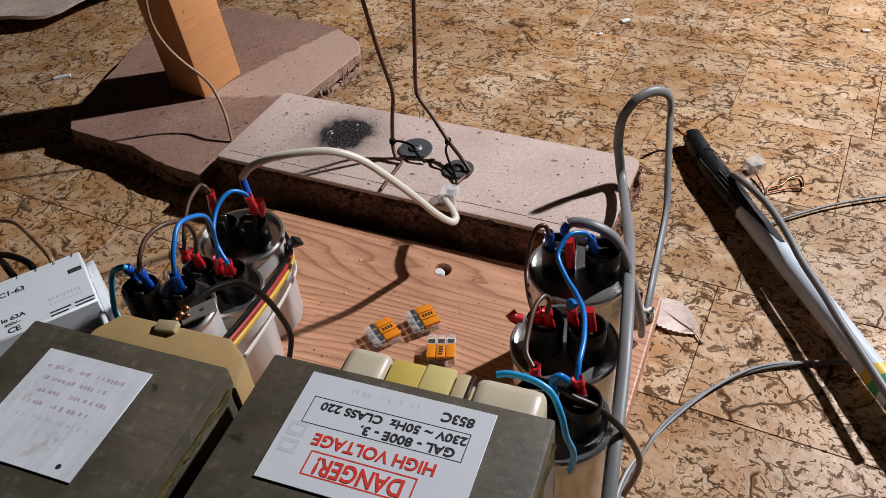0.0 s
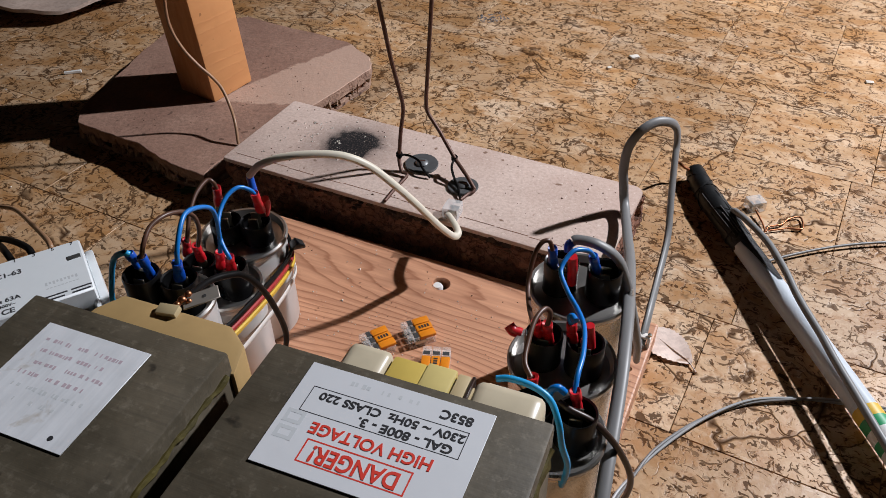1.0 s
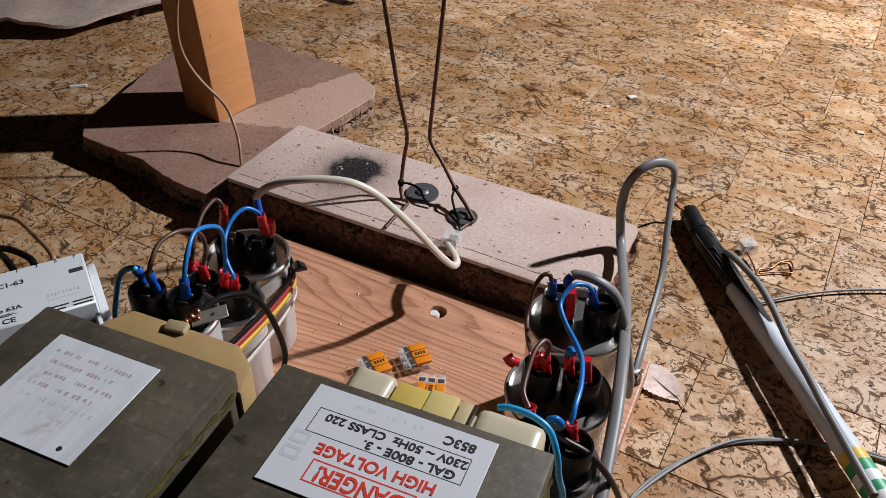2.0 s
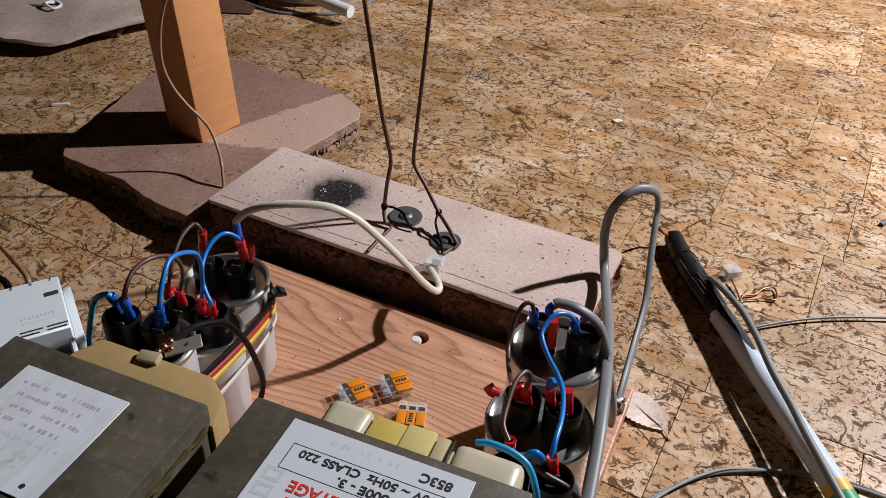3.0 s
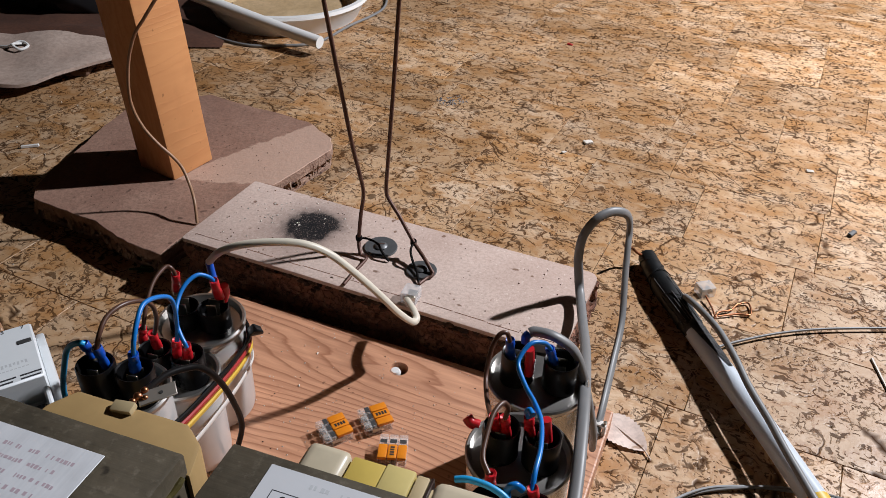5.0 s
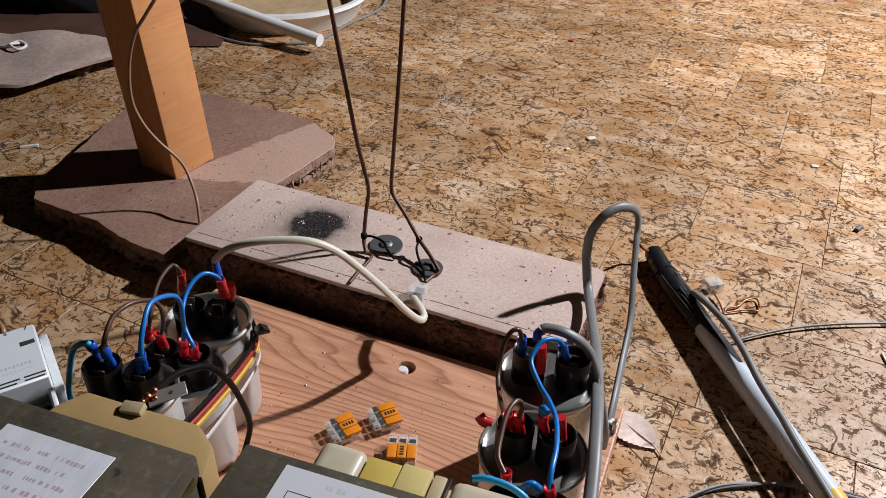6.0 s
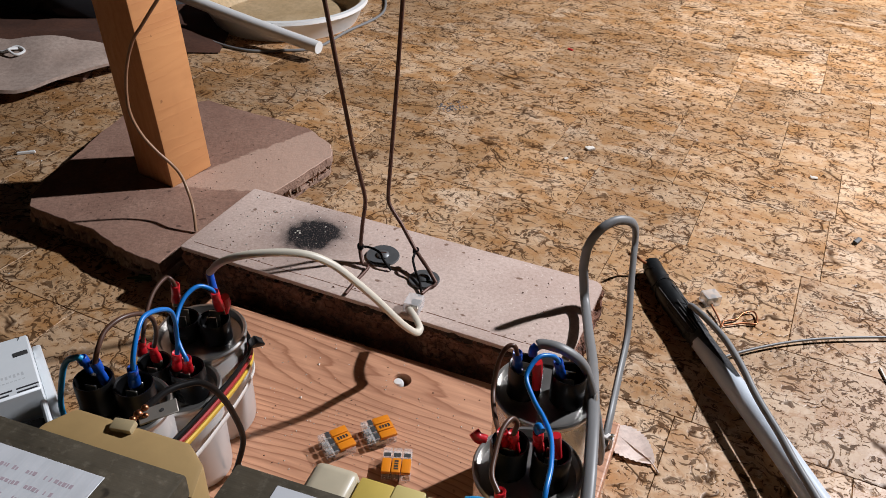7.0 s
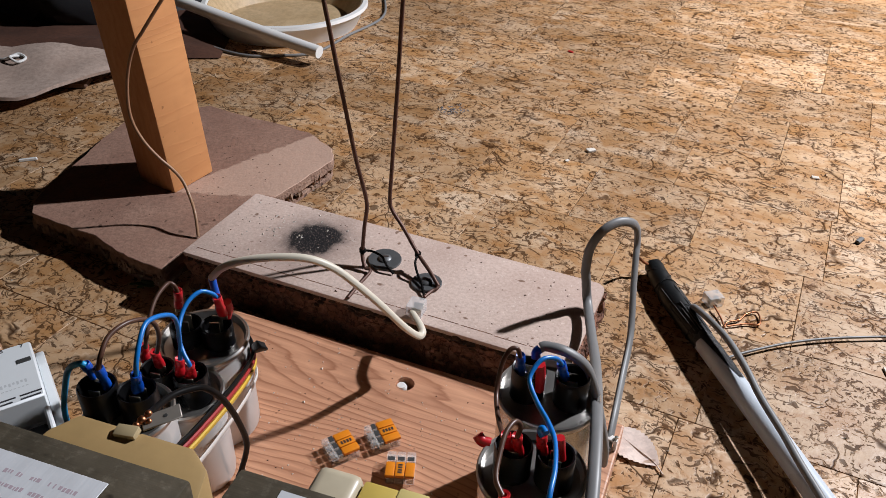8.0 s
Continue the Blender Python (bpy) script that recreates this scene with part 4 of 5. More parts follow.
cable("blue_lead", [(0.055, 0.222, 0.116), (0.055, 0.222, 0.122), (0.058, 0.222, 0.124), (0.061, 0.222, 0.121)], 0.0016, BLUE, "short blue loop on a capacitor terminal")
cable("dark_brown_lead", [(0.059, 0.221, 0.116), (0.063, 0.217, 0.116), (0.073, 0.214, 0.111), (0.083, 0.212, 0.098), (0.092, 0.214, 0.076), (0.095, 0.219, 0.054), (0.093, 0.227, 0.0205)], 0.0015, DARKBROWN, "dark brown lead bowing down onto the board")
cable("light_blue_lead", [(0.031, 0.203, 0.152), (0.036, 0.202, 0.153), (0.044, 0.199, 0.152), (0.05, 0.195, 0.149), (0.053, 0.19, 0.142), (0.055, 0.189, 0.13), (0.059, 0.193, 0.112), (0.059, 0.199, 0.09), (0.056, 0.21, 0.06)], 0.0013, CYAN, "light blue lead from the transformer winding")
cable("grey_cable", [(0.078, 0.323, 0.118), (0.081, 0.323, 0.119), (0.09, 0.319, 0.119), (0.1, 0.317, 0.112), (0.106, 0.316, 0.1), (0.114, 0.317, 0.072), (0.121, 0.321, 0.044), (0.125, 0.329, 0.0225)], 0.0031, GREY, "grey flat cable end clamped beside the capacitor", "cable", flat=0.72, sides=14)
cable("blue_pigtail", [(0.078, 0.323, 0.1175), (0.076, 0.322, 0.116), (0.076, 0.321, 0.113)], 0.0024, BLUESLEEVE, "blue sleeve at the grey cable's end")
cable("grey_cable", [(0.042, 0.080, 0.0225), (0.056, 0.130, 0.060), (0.074, 0.190, 0.088), (0.0893, 0.24, 0.0968), (0.097, 0.268, 0.0982), (0.1062, 0.303, 0.092), (0.1213, 0.362, 0.0683), (0.1305, 0.408, 0.0523), (0.1352, 0.437, 0.0476), (0.1362, 0.45, 0.051), (0.1345, 0.452, 0.064), (0.1337, 0.454, 0.0729), (0.1348, 0.454, 0.0894), (0.1419, 0.456, 0.101), (0.1527, 0.461, 0.1044), (0.1636, 0.466, 0.1008), (0.1695, 0.469, 0.0935), (0.1711, 0.468, 0.0826), (0.1695, 0.461, 0.0748), (0.1667, 0.447, 0.0593), (0.1626, 0.425, 0.0375), (0.1512, 0.395, 0.0284), (0.1400, 0.366, 0.0290), (0.1345, 0.352, 0.0265), (0.1297, 0.340, 0.0215)], 0.0032, GREY, "grey flat mains cable standing up in a tall loop", "cable", flat=0.66, sides=14, up=(0.35, 0.9, 0.0))
# wires at the left and by the post
cable("tan_lead", [(-0.1521, 0.585, 0.2164), (-0.1673, 0.595, 0.1975), (-0.1766, 0.6, 0.1856), (-0.1878, 0.605, 0.1708), (-0.1971, 0.609, 0.1491), (-0.2019, 0.61, 0.1255), (-0.2017, 0.61, 0.1084), (-0.1954, 0.608, 0.0923), (-0.186, 0.607, 0.0784), (-0.1767, 0.607, 0.0672), (-0.1703, 0.606, 0.0573), (-0.1646, 0.599, 0.0458), (-0.1591, 0.586, 0.037), (-0.1566, 0.5746, 0.0225)], 0.0013, TANWIRE, "thin tan wire hanging beside the wooden post")
cable("tan_lead", [(-0.368, 0.525, 0.004), (-0.33, 0.507, 0.012), (-0.306, 0.488, 0.022), (-0.265, 0.437, 0.046), (-0.235, 0.398, 0.064), (-0.23, 0.39, 0.062)], 0.0017, TANWIRE, "tan wire plugged into the grey contactor")
cable("black_lead", [(-0.349, 0.471, 0.006), (-0.306, 0.444, 0.03), (-0.274, 0.418, 0.05), (-0.248, 0.395, 0.062), (-0.241, 0.387, 0.062)], 0.0022, BLACK, "black wire plugged into the grey contactor")
cable("black_lead", [(-0.346, 0.464, 0.006), (-0.305, 0.44, 0.03), (-0.282, 0.419, 0.045), (-0.261, 0.393, 0.06), (-0.254, 0.385, 0.06)], 0.0022, BLACK, "black wire plugged into the grey contactor")



def cable_clip(x, y, z):
    ob = thing("cable_clip", pose(x, y, z, 0, 0, 65), "white plastic nail clip holding the grey cable to the board", "clip")
    b = box(-0.0022, -0.0055, 0, 0.0022, -0.0035, 0.0085, 0.0006, 2)
    b = box(-0.0022, -0.0040, 0.0068, 0.0022, 0.0045, 0.0088, 0.0007, 2, bm=b)
    part("saddle", b, ZIPWHITE, ob)
    part("nail", moved(lathe([(0.0006, 0), (0.0006, 0.0095), (0.0013, 0.0097), (0.0012, 0.0104), (0, 0.0106)], 12), pose(0, -0.0045, 0)), BRIGHT, ob, "steel nail")
    return ob


cable_clip(0.1310, 0.3450, 0.018)

# floor cables
def twin_cable(pts, label, c1m, c2m, r=0.0017):
    ob = thing("twisted_cable", pose(*pts[0]), label, "cable")
    line = smooth_line(pts, 14)
    o = Vector(pts[0])
    for s, mat in ((0, c1m), (math.pi, c2m)):
        run = []
        for i, q in enumerate(line):
            d = (line[min(i + 1, len(line) - 1)] - line[max(i - 1, 0)]).normalized()
            side = d.cross(Vector((0, 0, 1))).normalized()
            a = i * 0.10 + s
            run.append(q - o + r * 0.95 * (math.cos(a) * side + math.sin(a) * Vector((0, 0, 1))))
        part("strand", sweep(run, r, 8, 0), mat, ob)
    return ob


twin_cable([(0.066, 0.185, 0.0019), (0.085, 0.222, 0.0019), (0.100, 0.248, 0.0019), (0.114, 0.264, 0.0019), (0.130, 0.280, 0.0019), (0.158, 0.299, 0.0019), (0.188, 0.3115, 0.0019), (0.215, 0.314, 0.0019), (0.240, 0.312, 0.0019), (0.275, 0.302, 0.0019), (0.33, 0.270, 0.0019)], "dark grey twin wire lying in a bow on the floor", PALEGREY, GREY, 0.0009)
cable("dark_cable", [(0.235, 0.435, 0.003), (0.258, 0.443, 0.003), (0.291, 0.4515, 0.003), (0.327, 0.456, 0.003), (0.375, 0.4565, 0.003), (0.45, 0.455, 0.003), (0.60, 0.47, 0.003)], 0.0010, GREY, "thin dark grey cable lying on the cork floor", "cable")


# ---- probe: tube with taped end ----
def probe():
    line = smooth_line([(0.2162, 0.5446, 0.0078), (0.2180, 0.5052, 0.0088), (0.2290, 0.4309, 0.0098), (0.2366, 0.3852, 0.0104), (0.2433, 0.3386, 0.0118), (0.2535, 0.2666, 0.0132), (0.2610, 0.2150, 0.0140)], 10)
    o = line[0].copy()
    ob = thing("probe", pose(*o), "white plastic tube probe with black taped end on floor", "probe")
    at = lambda i: line[i] - o
    part("tube", sweep([at(i) for i in range(15, 61)], 0.0077, 20, 0), WHITETUBE, ob)
    sizes = [0.0070 + 0.0019 * min(1, i / 11) - 0.0010 * max(0, i - 14) / 4 for i in range(0, 19)]
    b = sweep([at(i) for i in range(0, 19)], sizes, 20, 0, jitter=0.10)
    for v in b.verts:
        q = v.co * 260
        v.co += 0.0005 * Vector((noise.noise(q), noise.noise(q + Vector((5, 0, 0))), noise.noise(q + Vector((0, 5, 0)))))
    part("tape", b, TAPEBLACK, ob, "wrinkled black insulating tape")
    # slanting end of the tape on the tube
    b = bmesh.new()
    grid = []
    for j in range(9):
        ang = radians(-80 + 170 * j / 8)
        row = []
        for i in range(7):
            k = 17.5 + i * (1.45 if j in (4, 5) else (0.9 if j in (3, 6) else 0.2))
            q = at(min(int(k), 59))
            row.append(b.verts.new(q + 0.0082 * Vector((math.sin(ang), 0, math.cos(ang)))))
        grid.append(row)
    for lo, hi in zip(grid, grid[1:]):
        for i in range(6):
            if (lo[i].co - lo[i + 1].co).length > 1e-6 or (hi[i].co - hi[i + 1].co).length > 1e-6:
                try:
                    b.faces.new((lo[i], lo[i + 1], hi[i + 1], hi[i]))
                except ValueError:
                    pass
    bmesh.ops.solidify(b, geom=b.faces[:], thickness=0.0004)
    part("tape_tail", b, TAPEWORN, ob, "worn grey end of the tape")
    b, wob = None, random.Random(8)
    for j in range(9):
        ang = radians(-75 + 17 * j + wob.uniform(-9, 9))
        run = [at(i) + (sizes[i] + 0.0002) * Vector((math.sin(ang + 0.03 * (i - 9)), 0, math.cos(ang + 0.03 * (i - 9)))) for i in range(wob.randint(10, 14), 18)]
        b = sweep(run, wob.uniform(0.0003, 0.0007), 6, 0, bm=b, jitter=0.7)
    part("tape_ridge", b, TAPEWORN, ob, "grey worn ridges of the tape")
    rnd = random.Random(3)
    b = None
    for i in range(6):
        c = at(1 + 3 * i)
        tilt = rnd.choice((-1, 1)) * rnd.uniform(0.004, 0.010)
        rr = sizes[min(1 + 3 * i, 18)] + 0.0002
        ring = [c + Vector((rr * math.cos(t), tilt * math.sin(t + i), rr * math.sin(t))) for t in [j * math.pi / 8 for j in range(17)]]
        b = sweep(ring, 0.00035, 6, 2, bm=b, jitter=0.8)
    part("tape_edge", b, TAPEBLACK, ob, "raised tape windings")
    part("wire_tip", sweep([at(2), Vector((-0.0041, -0.0041, 0.0032)), Vector((-0.0092, -0.0013, 0.0052)), Vector((-0.0144, -0.0006, 0.0092)), Vector((-0.022, -0.006, 0.015))], 0.0013, 8, 6), COPPER, ob, "bare copper wire tip")
    for i, mat in enumerate((YELLOW, GREEN, PUREWHITE, GREEN, PUREWHITE, GREEN)):
        k = 46 + i
        part("stripe", sweep([at(k), (at(k) + at(k + 1)) / 2, at(k + 1)], 0.0081, 20, 2), mat, ob, "striped tape band")
    return ob


probe()
cable("probe_lead", [(0.2263, 0.4776, 0.018), (0.2264, 0.4718, 0.021), (0.2288, 0.4582, 0.024), (0.2322, 0.441, 0.026), (0.2346, 0.4269, 0.0265), (0.2358, 0.4097, 0.0265), (0.2364, 0.3968, 0.026), (0.2366, 0.3819, 0.025), (0.2372, 0.3699, 0.0245), (0.2385, 0.3564, 0.024), (0.2395, 0.3449, 0.0237), (0.2400, 0.3282, 0.0235), (0.2408, 0.3154, 0.0232), (0.2417, 0.3042, 0.023), (0.2432, 0.2779, 0.023), (0.2444, 0.2607, 0.023)], 0.0024, GREY, "dark grey lead lying along the probe tube", "cable")


# ---- lever connectors ----
def connector(m, label):
    ob = thing("lever_connector", m, label, "connector", "lever connectors on the board")
    w, l, h = 0.0172, 0.0176, 0.0080
    for i in range(3):
        x0 = -w / 2 + i * w / 3
        x = x0 + w / 6
        cell = box(x0 + 0.00015, -l / 2, 0.0, x0 + w / 3 - 0.00015, l / 2, 0.0052, 0.0008, 2)
        cell = box(x0 + 0.00015, l * 0.10, 0.0053, x0 + w / 3 - 0.00015, l / 2, h, 0.0008, 2, bm=cell)
        part("housing", cell, CLEAR, ob, "clear plastic housing")
        lv = box(x - 0.0027, -l / 2 - 0.0004, h - 0.0024, x + 0.0027, l * 0.07, h, 0.0009, 2)
        lever = part("lever", lv, ORANGE, ob, "orange lever")
        part("clamp", box(x - 0.0018, -0.003, 0.0012, x + 0.0018, l / 2 - 0.004, 0.0046, 0.0004, 1), BRIGHT, ob, "metal clamp inside")
        part("dark_slot", box(x - 0.0020, l * 0.105, h + 0.0000, x + 0.0020, l * 0.26, h + 0.0002), DEVICEDARK, ob, "dark opening")
        if i == 1:
            b = None
            for k in range(4):
                b = box(x - 0.0012, -0.0072 + k * 0.0018, h, x + 0.0012, -0.0060 + k * 0.0018, h + 0.00008, bm=b)
            part("printed_mark", b, INKBLACK, lever, smooth=False)
    return ob


connector(pose(-0.0290, 0.3460, 0.0180, 0, 0, 118), "clear three-way lever connector with orange levers on the board")
connector(pose(-0.0045, 0.3545, 0.0180, 0, 0, 112), "clear three-way lever connector with orange levers lying askew")
connector(pose(0.0065, 0.3300, 0.0180, 0, 0, -6), "clear three-way lever connector with orange levers beside the transformer")


# ---- small push-in connectors ----
def clear_connector(m, label):
    ob = thing("wire_connector", m, label, "connector")
    b = box(-0.0065, -0.0055, 0, 0.0065, 0.0060, 0.0090, 0.0012, 2)
    part("housing", b, FROST, ob)
    for x in (-0.003, 0.003):
        part("clamp", box(x - 0.0016, -0.004, 0.002, x + 0.0016, 0.003, 0.0055, 0.0004, 1), BRIGHT, ob, "metal clamp")
    return ob


clear_connector(pose(0.2535, 0.5035, 0.0, 0, 0, 12), "small clear wire connector lying on the floor")
cable("copper_wire", [(0.2516, 0.496, 0.004), (0.2527, 0.4822, 0.0025), (0.2521, 0.4725, 0.002), (0.2561, 0.4781, 0.002), (0.2667, 0.4807, 0.002), (0.2745, 0.4874, 0.002), (0.2838, 0.4887, 0.002), (0.2804, 0.4751, 0.002), (0.2702, 0.4759, 0.002), (0.2545, 0.4735, 0.002)], 0.0007, COPPER, "bent bare copper wire on the floor")
clear_connector(BLOCK @ pose(0.1925, 0.0090, 0.0402, 0, 0, 95), "small clear wire connector at the block's edge")


# ---- dry leaf ----
def leaf():
    ob = thing("dry_leaf", pose(0.1548, 0.3578, 0.0, 0, 0, -55), "curled pale brown dry leaf on the cork floor", "leaf")
    b = bmesh.new()
    n, rows = 24, []
    for i in range(n + 1):
        f = i / n
        x = -0.0185 + 0.036 * f
        w = 0.0130 * math.sin(math.pi * min(1, f ** 0.75 * 0.97 + 0.02)) ** 0.8
        row = []
        for j in range(-4, 5):
            y = w * j / 4 * (1 + (0.07 if (i % 2) else -0.03) * abs(j / 4) ** 3)
            z = 0.0012 + 0.0006 * abs(j / 4) ** 1.5 + 0.0004 * math.sin(f * 7 + j * 0.5)
            row.append(b.verts.new((x, y, z)))
        rows.append(row)
    for lo, hi in zip(rows, rows[1:]):
        for j in range(8):
            b.faces.new((lo[j], lo[j + 1], hi[j + 1], hi[j]))
    bmesh.ops.recalc_face_normals(b, faces=b.faces[:])
    if b.faces[0].normal.z < 0:
        bmesh.ops.reverse_faces(b, faces=b.faces[:])
    bmesh.ops.solidify(b, geom=b.faces[:], thickness=-0.0003)
    bmesh.ops.recalc_face_normals(b, faces=b.faces[:])
    blade = part("blade", b, LEAF, ob)
    part("stalk", sweep([(-0.016, 0, 0.0014), (0, 0, 0.0016), (0.014, 0.0, 0.0016), (0.024, -0.003, 0.0012)], 0.0005, 6), LEAF, blade)
    return ob


leaf()


# ---- modular switch device at the left ----
def device():
    ob = thing("contactor", pose(-0.217, 0.401, 0.0, 0, 0, 29.0), "light grey modular contactor lying on its back on the floor", "contactor")
    w = 0.092
    outline = [(0.0, 0.0), (-0.004, 0.050), (-0.004, 0.066), (-0.056, 0.066), (-0.058, 0.048), (-0.088, 0.046), (-0.090, 0.0)]
    b = prism([(y, z) for y, z in outline], -w, 0.0, 0.001, 1)
    moved(b, Matrix(((0, 0, 1, 0), (1, 0, 0, 0), (0, 1, 0, 0), (0, 0, 0, 1))))
    bmesh.ops.recalc_face_normals(b, faces=b.faces[:])
    body = part("housing", b, DEVICE, ob)
    side = prism([(0.001, 0.0), (0.001, 0.052), (-0.020, 0.058), (-0.062, 0.056), (-0.090, 0.050), (-0.094, 0.0)], 0.0, 0.005, 0.0012, 2)
    moved(side, Matrix(((0, 0, 1, 0), (1, 0, 0, 0), (0, 1, 0, 0), (0, 0, 0, 1))))
    bmesh.ops.recalc_face_normals(side, faces=side.faces[:])
    part("side_cheek", side, DEVICE, ob, "stepped light grey side")
    part("terminal_recess", box(-0.060, -0.086, 0.0462, -0.004, -0.0605, 0.0500, 0.0012, 1), DEVICEDARK, ob, "dark terminal opening")
    part("terminal_frame", box(-0.0035, -0.088, 0.0462, 0.0, -0.058, 0.0600, 0.0012, 1), DEVICE, ob)
    part("status_window", box(-0.0098, -0.0228, 0.0655, -0.0020, -0.0190, 0.0664, 0.0002, 1), DEVICEDARK, body, "small dark status window")
    for i, ch in enumerate("7531"):
        writing(ch, 0.0040, INKBLACK, body, pose(-0.0050 - 0.0109 * i, -0.0066, 0.06605))
    for x0, x1, y in ((-0.020, -0.0085, -0.0515), (-0.034, -0.022, -0.0515), (-0.020, -0.0095, -0.0545), (-0.034, -0.024, -0.0545)):
        part("printed_bar", box(x0 + 0.0075, y, 0.0658, x1 + 0.0075, y + 0.0013, 0.06605), INKBLACK, body, smooth=False)
    b = None
    for i in range(9):
        x = -0.0250 + 0.0021 * i
        b = box(x, -0.0405 + 0.001 * (i % 2), 0.0658, x + 0.0012, -0.0375, 0.06602, bm=b)
        b = box(x, -0.0438, 0.0658, x + 0.0014, -0.0430, 0.06602, bm=b)
    part("printed_diagram", b, INKGREY, body, smooth=False)
    writing("NC1-63", 0.0060, INKBLACK, body, pose(-0.0450, -0.0185, 0.06605))
    writing("Ie 63A", 0.0050, INKBLACK, body, pose(-0.0455, -0.0415, 0.06605))
    writing("400V~", 0.0034, INKBLACK, body, pose(-0.0465, -0.0465, 0.06605))
    writing("CE", 0.0060, INKBLACK, body, pose(-0.0465, -0.0520, 0.06605))
    return ob


device()

# ---- background ----
def cardboard():
    ob = thing("cardboard_sheet", pose(-0.42, 0.93, 0.0), "torn bent cardboard sheet lying on the floor", "cardboard")
    b = bmesh.new()
    nx, ny, rows = 26, 6, []
    for i in range(nx + 1):
        x = -0.30 + 0.42 * i / nx
        front = -0.065 + 0.17 * max(0.0, x - 0.012) / 0.10 * 0.60 + 0.004 * noise.noise(Vector((x * 60, 0, 0))) + 0.003 * noise.noise(Vector((x * 170, 3, 0)))
        back = 0.062 + 0.10 * max(0.0, x - 0.06)
        front = min(front, back - 0.01)
        row = []
        for j in range(ny + 1):
            f = j / ny
            z = 0.012 + 0.006 * noise.noise(Vector((x * 9, f * 1.5, 2))) + 0.010 * f + 0.006 * abs(math.sin(x * 26 + f * 1.3)) + 0.003 * noise.noise(Vector((x * 40, f * 6, 5)))
            row.append(b.verts.new((x, front + (back - front) * f, z)))
        rows.append(row)
    for lo, hi in zip(rows, rows[1:]):
        for j in range(ny):
            b.faces.new((lo[j], lo[j + 1], hi[j + 1], hi[j]))
    bmesh.ops.recalc_face_normals(b, faces=b.faces[:])
    bmesh.ops.solidify(b, geom=b.faces[:], thickness=0.004)
    part("sheet", b, CARD, ob)
    part("prop", box(-0.25, 0.0, 0.0, 0.06, 0.05, 0.009, 0.002, 1), CARDDARK, ob, "folded flap underneath")
    return ob


cardboard()
o = thing("knotted_string", pose(-0.442, 0.955, 0.026), "grey knotted string on the cardboard", "string")
part("strand", sweep([(-0.03, 0.004, 0.0), (-0.012, -0.002, 0.003), (0.0, 0.006, 0.006), (0.010, 0.000, 0.003), (0.004, -0.010, 0.002), (-0.006, -0.004, 0.006), (0.004, 0.008, 0.003)], 0.0016, 8, 6), PUREWHITE, o)


def far_things():
    o = thing("white_pipe", pose(-0.090, 1.003, 0.0), "white plastic pipe lying across the tray", "pipe")
    part("pipe", sweep([(0, 0, 0.018), (-0.07, 0.045, 0.026), (-0.19, 0.115, 0.045), (-0.34, 0.21, 0.07)], 0.0080, 18), PUREWHITE, o)
    o = thing("round_tray", pose(-0.150, 1.172, 0.0), "round beige dish with a white outside standing on the floor", "tray")
    part("bowl", lathe([(0, 0.004), (0.090, 0.004), (0.108, 0.030), (0.110, 0.030), (0.094, 0.002), (0, 0.002)], 64), TRAY, o)
    part("rim", lathe([(0.108, 0.0295), (0.111, 0.0320), (0.117, 0.0315), (0.118, 0.027), (0.113, 0.024), (0.101, 0.0), (0.094, 0.0), (0.108, 0.0295)], 64), PUREWHITE, o, "white plastic rim and outer wall")
    cable("grey_thin_cable", [(-0.33, 1.22, 0.002), (-0.291, 1.157, 0.002), (-0.250, 1.080, 0.002), (-0.193, 1.036, 0.002), (-0.142, 1.034, 0.002), (-0.098, 1.047, 0.002), (-0.060, 1.11, 0.002), (-0.012, 1.19, 0.002), (-0.01, 1.30, 0.002)], 0.0019, GREY, "thin grey cable lying round the dish", "cable")
    # thin dark brown sheet filling the area behind the cardboard
    o = thing("brown_sheet", pose(-0.52, 1.10, 0.0), "dark brown sheet spread on the floor", "cloth")
    b = bmesh.new()
    bmesh.ops.create_grid(b, x_segments=40, y_segments=20, size=1.0)
    for v in b.verts:
        e = min(1.0, 6 * (1 - max(abs(v.co.x), abs(v.co.y))))
        v.co = Vector((v.co.x * 0.30, v.co.y * 0.095 + 0.02, 0.002 + e * (0.006 + 0.006 * noise.noise(v.co * 3))))
    part("cloth", b, BROWNSHEET, o)
    o = thing("black_bag", pose(-0.44, 1.26, 0.0), "crumpled black bag on the floor", "bag")
    b = bmesh.new()
    bmesh.ops.create_icosphere(b, subdivisions=4, radius=1.0)
    for v in b.verts:
        v.co = Vector((v.co.x * 0.17, v.co.y * 0.13, max(0, v.co.z * 0.12 + 0.05)))
    roughen(b, 0.03, 12.0, lambda c: c.z > 0.01)
    roughen(b, 0.006, 60.0, lambda c: c.z > 0.01)
    part("cloth", b, BAG, o)


far_things()


# ---- loose bits on the floor, board and block ----
def chip(x, y, z, sx, sy, sz, turn, material, name, label):
    o = thing(name, pose(x, y, z, 0, 0, turn), label, "scrap")
    b = box(-sx / 2, -sy / 2, 0, sx / 2, sy / 2, sz, min(sx, sy, sz) * 0.2, 1)
    part("piece", roughen(b, min(sx, sy) * 0.2, 300.0, lambda c: c.z > sz * 0.5), material, o)


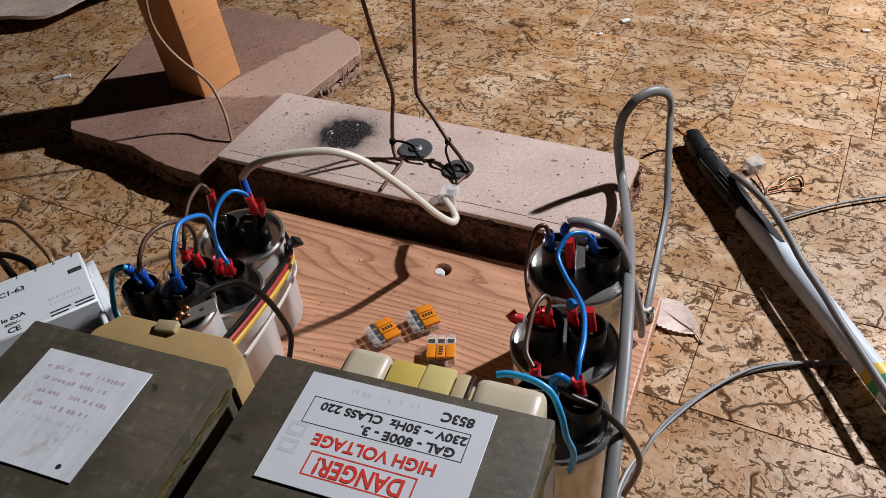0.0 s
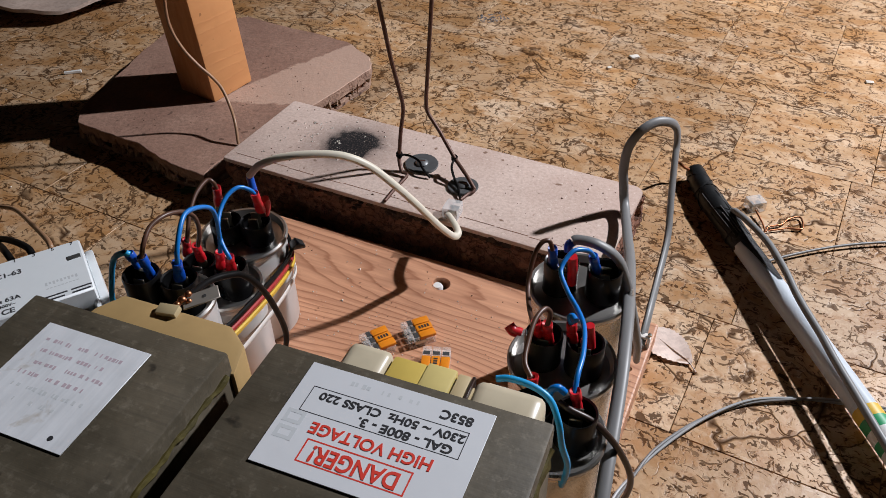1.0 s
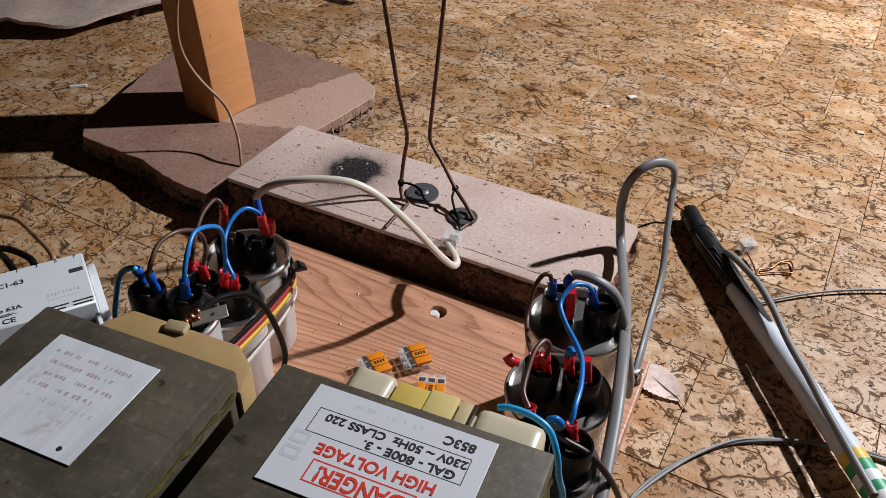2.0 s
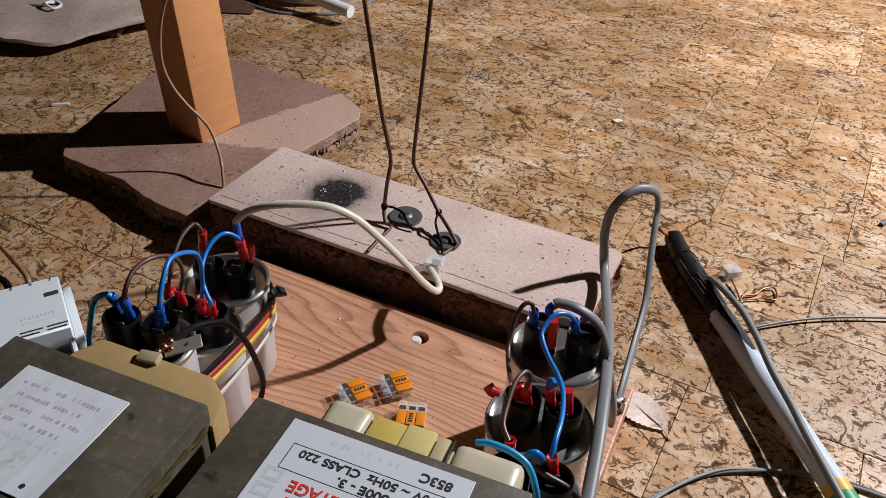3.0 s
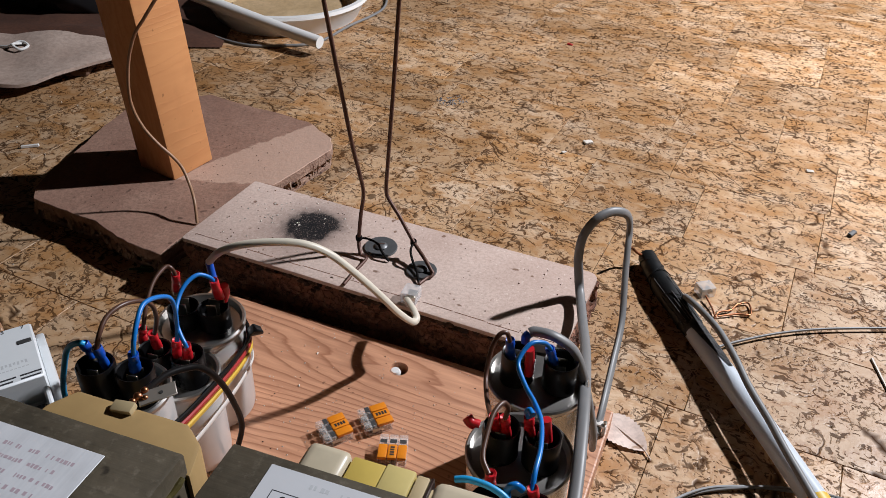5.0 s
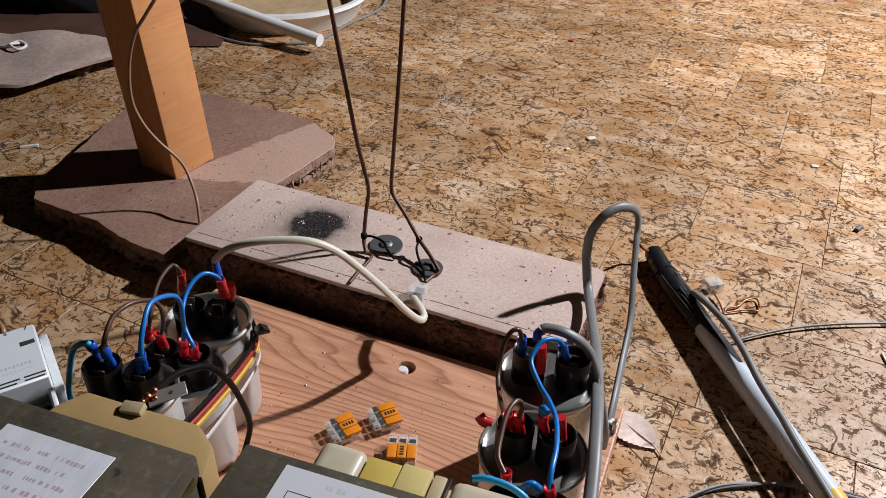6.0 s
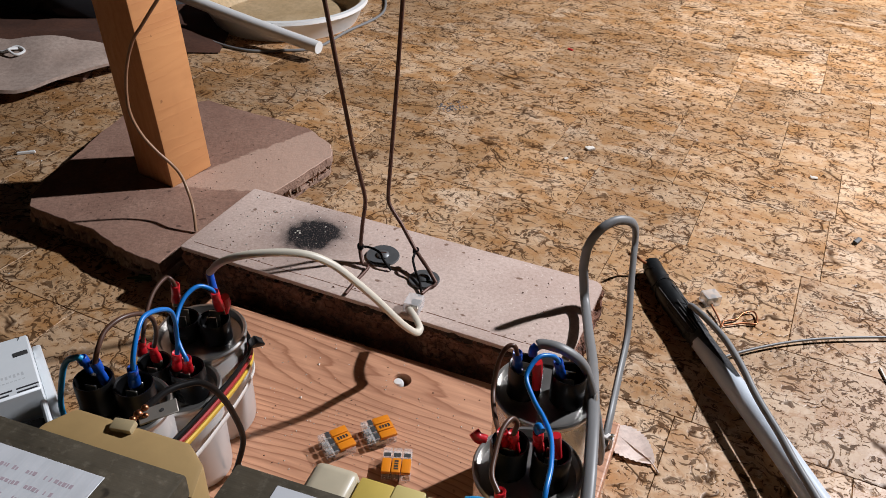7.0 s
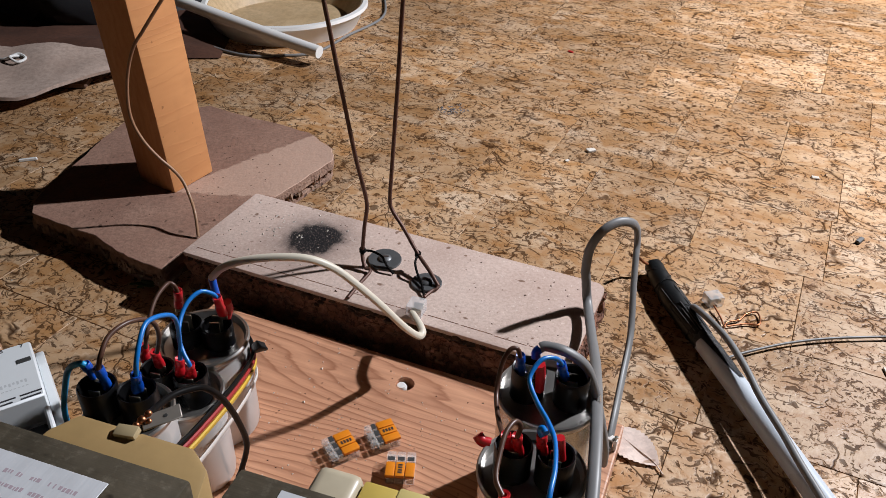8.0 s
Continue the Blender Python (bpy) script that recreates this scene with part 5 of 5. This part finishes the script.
chip(0.211, 0.763, 0, 0.010, 0.006, 0.0025, 20, CRUMB, "plaster_chip", "small white plaster chip on the floor")
chip(0.426, 0.701, 0, 0.008, 0.004, 0.002, -10, CRUMB, "plaster_chip", "small white plaster chip on the floor")
chip(0.181, 0.741, 0, 0.006, 0.003, 0.002, 40, CRUMB, "plaster_chip", "small white plaster chip on the floor")
chip(-0.362, 0.751, 0, 0.017, 0.003, 0.003, 14, PUREWHITE, "white_stick", "short white plastic stick on the floor")
chip(0.415, 0.587, 0, 0.011, 0.004, 0.003, 40, DEVICEDARK, "dark_fitting", "small dark metal fitting on the floor")
chip(0.243, 1.051, 0, 0.008, 0.0035, 0.002, -40, REDSTRIP, "red_scrap", "small dark red scrap on the floor")
chip(0.350, 0.409, 0, 0.0016, 0.034, 0.0016, -8, TAB, "metal_pin", "thin metal pin lying on the floor")


def scrap():
    o = thing("green_scrap", pose(-0.197, 0.5385, 0.0), "small green leafy scrap beside the block", "scrap")
    rnd = random.Random(6)
    for i in range(6):
        b = box(-0.006, -0.0012, 0, 0.006, 0.0012, 0.0006, 0.0002, 1)
        part("frond", moved(b, pose(rnd.uniform(-0.008, 0.008), rnd.uniform(-0.003, 0.003), 0.0006 * i, rnd.uniform(-8, 8), rnd.uniform(-5, 5), rnd.uniform(-30, 40))), MOSS, o)


scrap()


def crumbs(name, m, n, xs, ys, z, size, material, label, seed, gauss=None):
    """Many tiny crumbs, one heap of geometry."""
    rnd = random.Random(seed)
    verts, faces = [], []
    for i in range(n):
        x, y = (rnd.gauss(*gauss[0]), rnd.gauss(*gauss[1])) if gauss else (rnd.uniform(*xs), rnd.uniform(*ys))
        if gauss and not (xs[0] < x < xs[1] and ys[0] < y < ys[1]):
            continue
        s = size * rnd.uniform(0.35, 1.0) * (1.8 if rnd.random() < 0.06 else 1)
        k = len(verts)
        a = rnd.uniform(0, 6.28)
        for dx, dy, dz in ((1, 0, 0), (-0.5, 0.8, 0), (-0.6, -0.7, 0), (0.1, 0.1, 0.9)):
            verts.append((x + s * (dx * math.cos(a) - dy * math.sin(a)), y + s * (dx * math.sin(a) + dy * math.cos(a)), z + s * dz * 0.8))
        faces += [(k, k + 1, k + 3), (k + 1, k + 2, k + 3), (k + 2, k, k + 3), (k, k + 2, k + 1)]
    me = bpy.data.meshes.new(name)
    me.from_pydata(verts, [], faces)
    me.materials.append(material)
    ob = new(name, me)
    ob.matrix_basis = m
    return tagged(ob, label, "crumbs", kind="stuff")


crumbs("sawdust", BOARD, 420, (-0.29, -0.005), (-0.20, -0.005), 0.0181, 0.0008, CRUMB, "pale sawdust crumbs scattered on the board", 1)
crumbs("dark_grit", BOARD, 90, (-0.29, -0.005), (-0.20, -0.005), 0.0181, 0.0009, CARDDARK, "dark grit scattered on the board", 2)
crumbs("white_crumbs", BLOCK, 60, (0.005, 0.30), (0.004, 0.09), 0.0401, 0.0013, CRUMB, "white crumbs on the block beside the burn", 3, ((0.045, 0.022), (0.058, 0.018)))
crumbs("dark_grit", BLOCK, 110, (0.005, 0.30), (0.004, 0.093), 0.0401, 0.0009, CARDDARK, "dark grit on the pale block", 4)
crumbs("floor_dust", pose(0, 0, 0), 500, (-0.45, 0.55), (0.25, 1.2), 0.0002, 0.0012, CRUMB, "pale dust and crumbs on the cork floor", 5)
crumbs("paint_flecks", pose(0.072, 0.868, 0, 0, 0, 20), 130, (-0.016, 0.016), (-0.011, 0.011), 0.0001, 0.0014, FLECK, "dried grey paint flecks on the cork floor", 7)
crumbs("slab_grit", pose(0, 0, 0), 120, (-0.26, -0.10), (0.60, 0.76), 0.0212, 0.0010, CARDDARK, "dark grit on the stone slab", 6)


# ---- cork tiles ----
def tiles():
    turn = -29.0
    rows = [-0.30 + 0.104 * i for i in range(0, 25)]
    rnd = random.Random(21)
    frame_m = pose(0, 0, 0, 0, 0, turn)
    shared = {}
    for r0, r1 in zip(rows, rows[1:]):
        x = -2.2 + rnd.uniform(0, 0.13)
        while x < 1.9:
            w = rnd.choice((0.11, 0.13, 0.15))
            cx, cy = x + w / 2, (r0 + r1) / 2
            p = frame_m @ Vector((cx, cy, 0))
            if -0.42 - 0.42 * p.y < p.x < 0.36 + 0.72 * p.y and 0.12 < p.y < 2.45:
                key = (w, round(r1 - r0, 4))
                if key not in shared:
                    b = box(-w / 2 + 0.0002, -(r1 - r0) / 2 + 0.0002, -0.003, w / 2 - 0.0002, (r1 - r0) / 2 - 0.0002, 0.0, 0.0003, 1)
                    shared[key] = part("cork_tile", b, CORK, floor, smooth=False)
                    ob = shared[key]
                else:
                    ob = new("cork_tile", shared[key].data)
                    ob.parent = floor
                ob.matrix_basis = Matrix.Translation((p.x, p.y, rnd.uniform(-0.00012, 0))) @ pose(0, 0, 0, 0, 0, turn + rnd.choice((0, 180)))
            x += w


tiles()
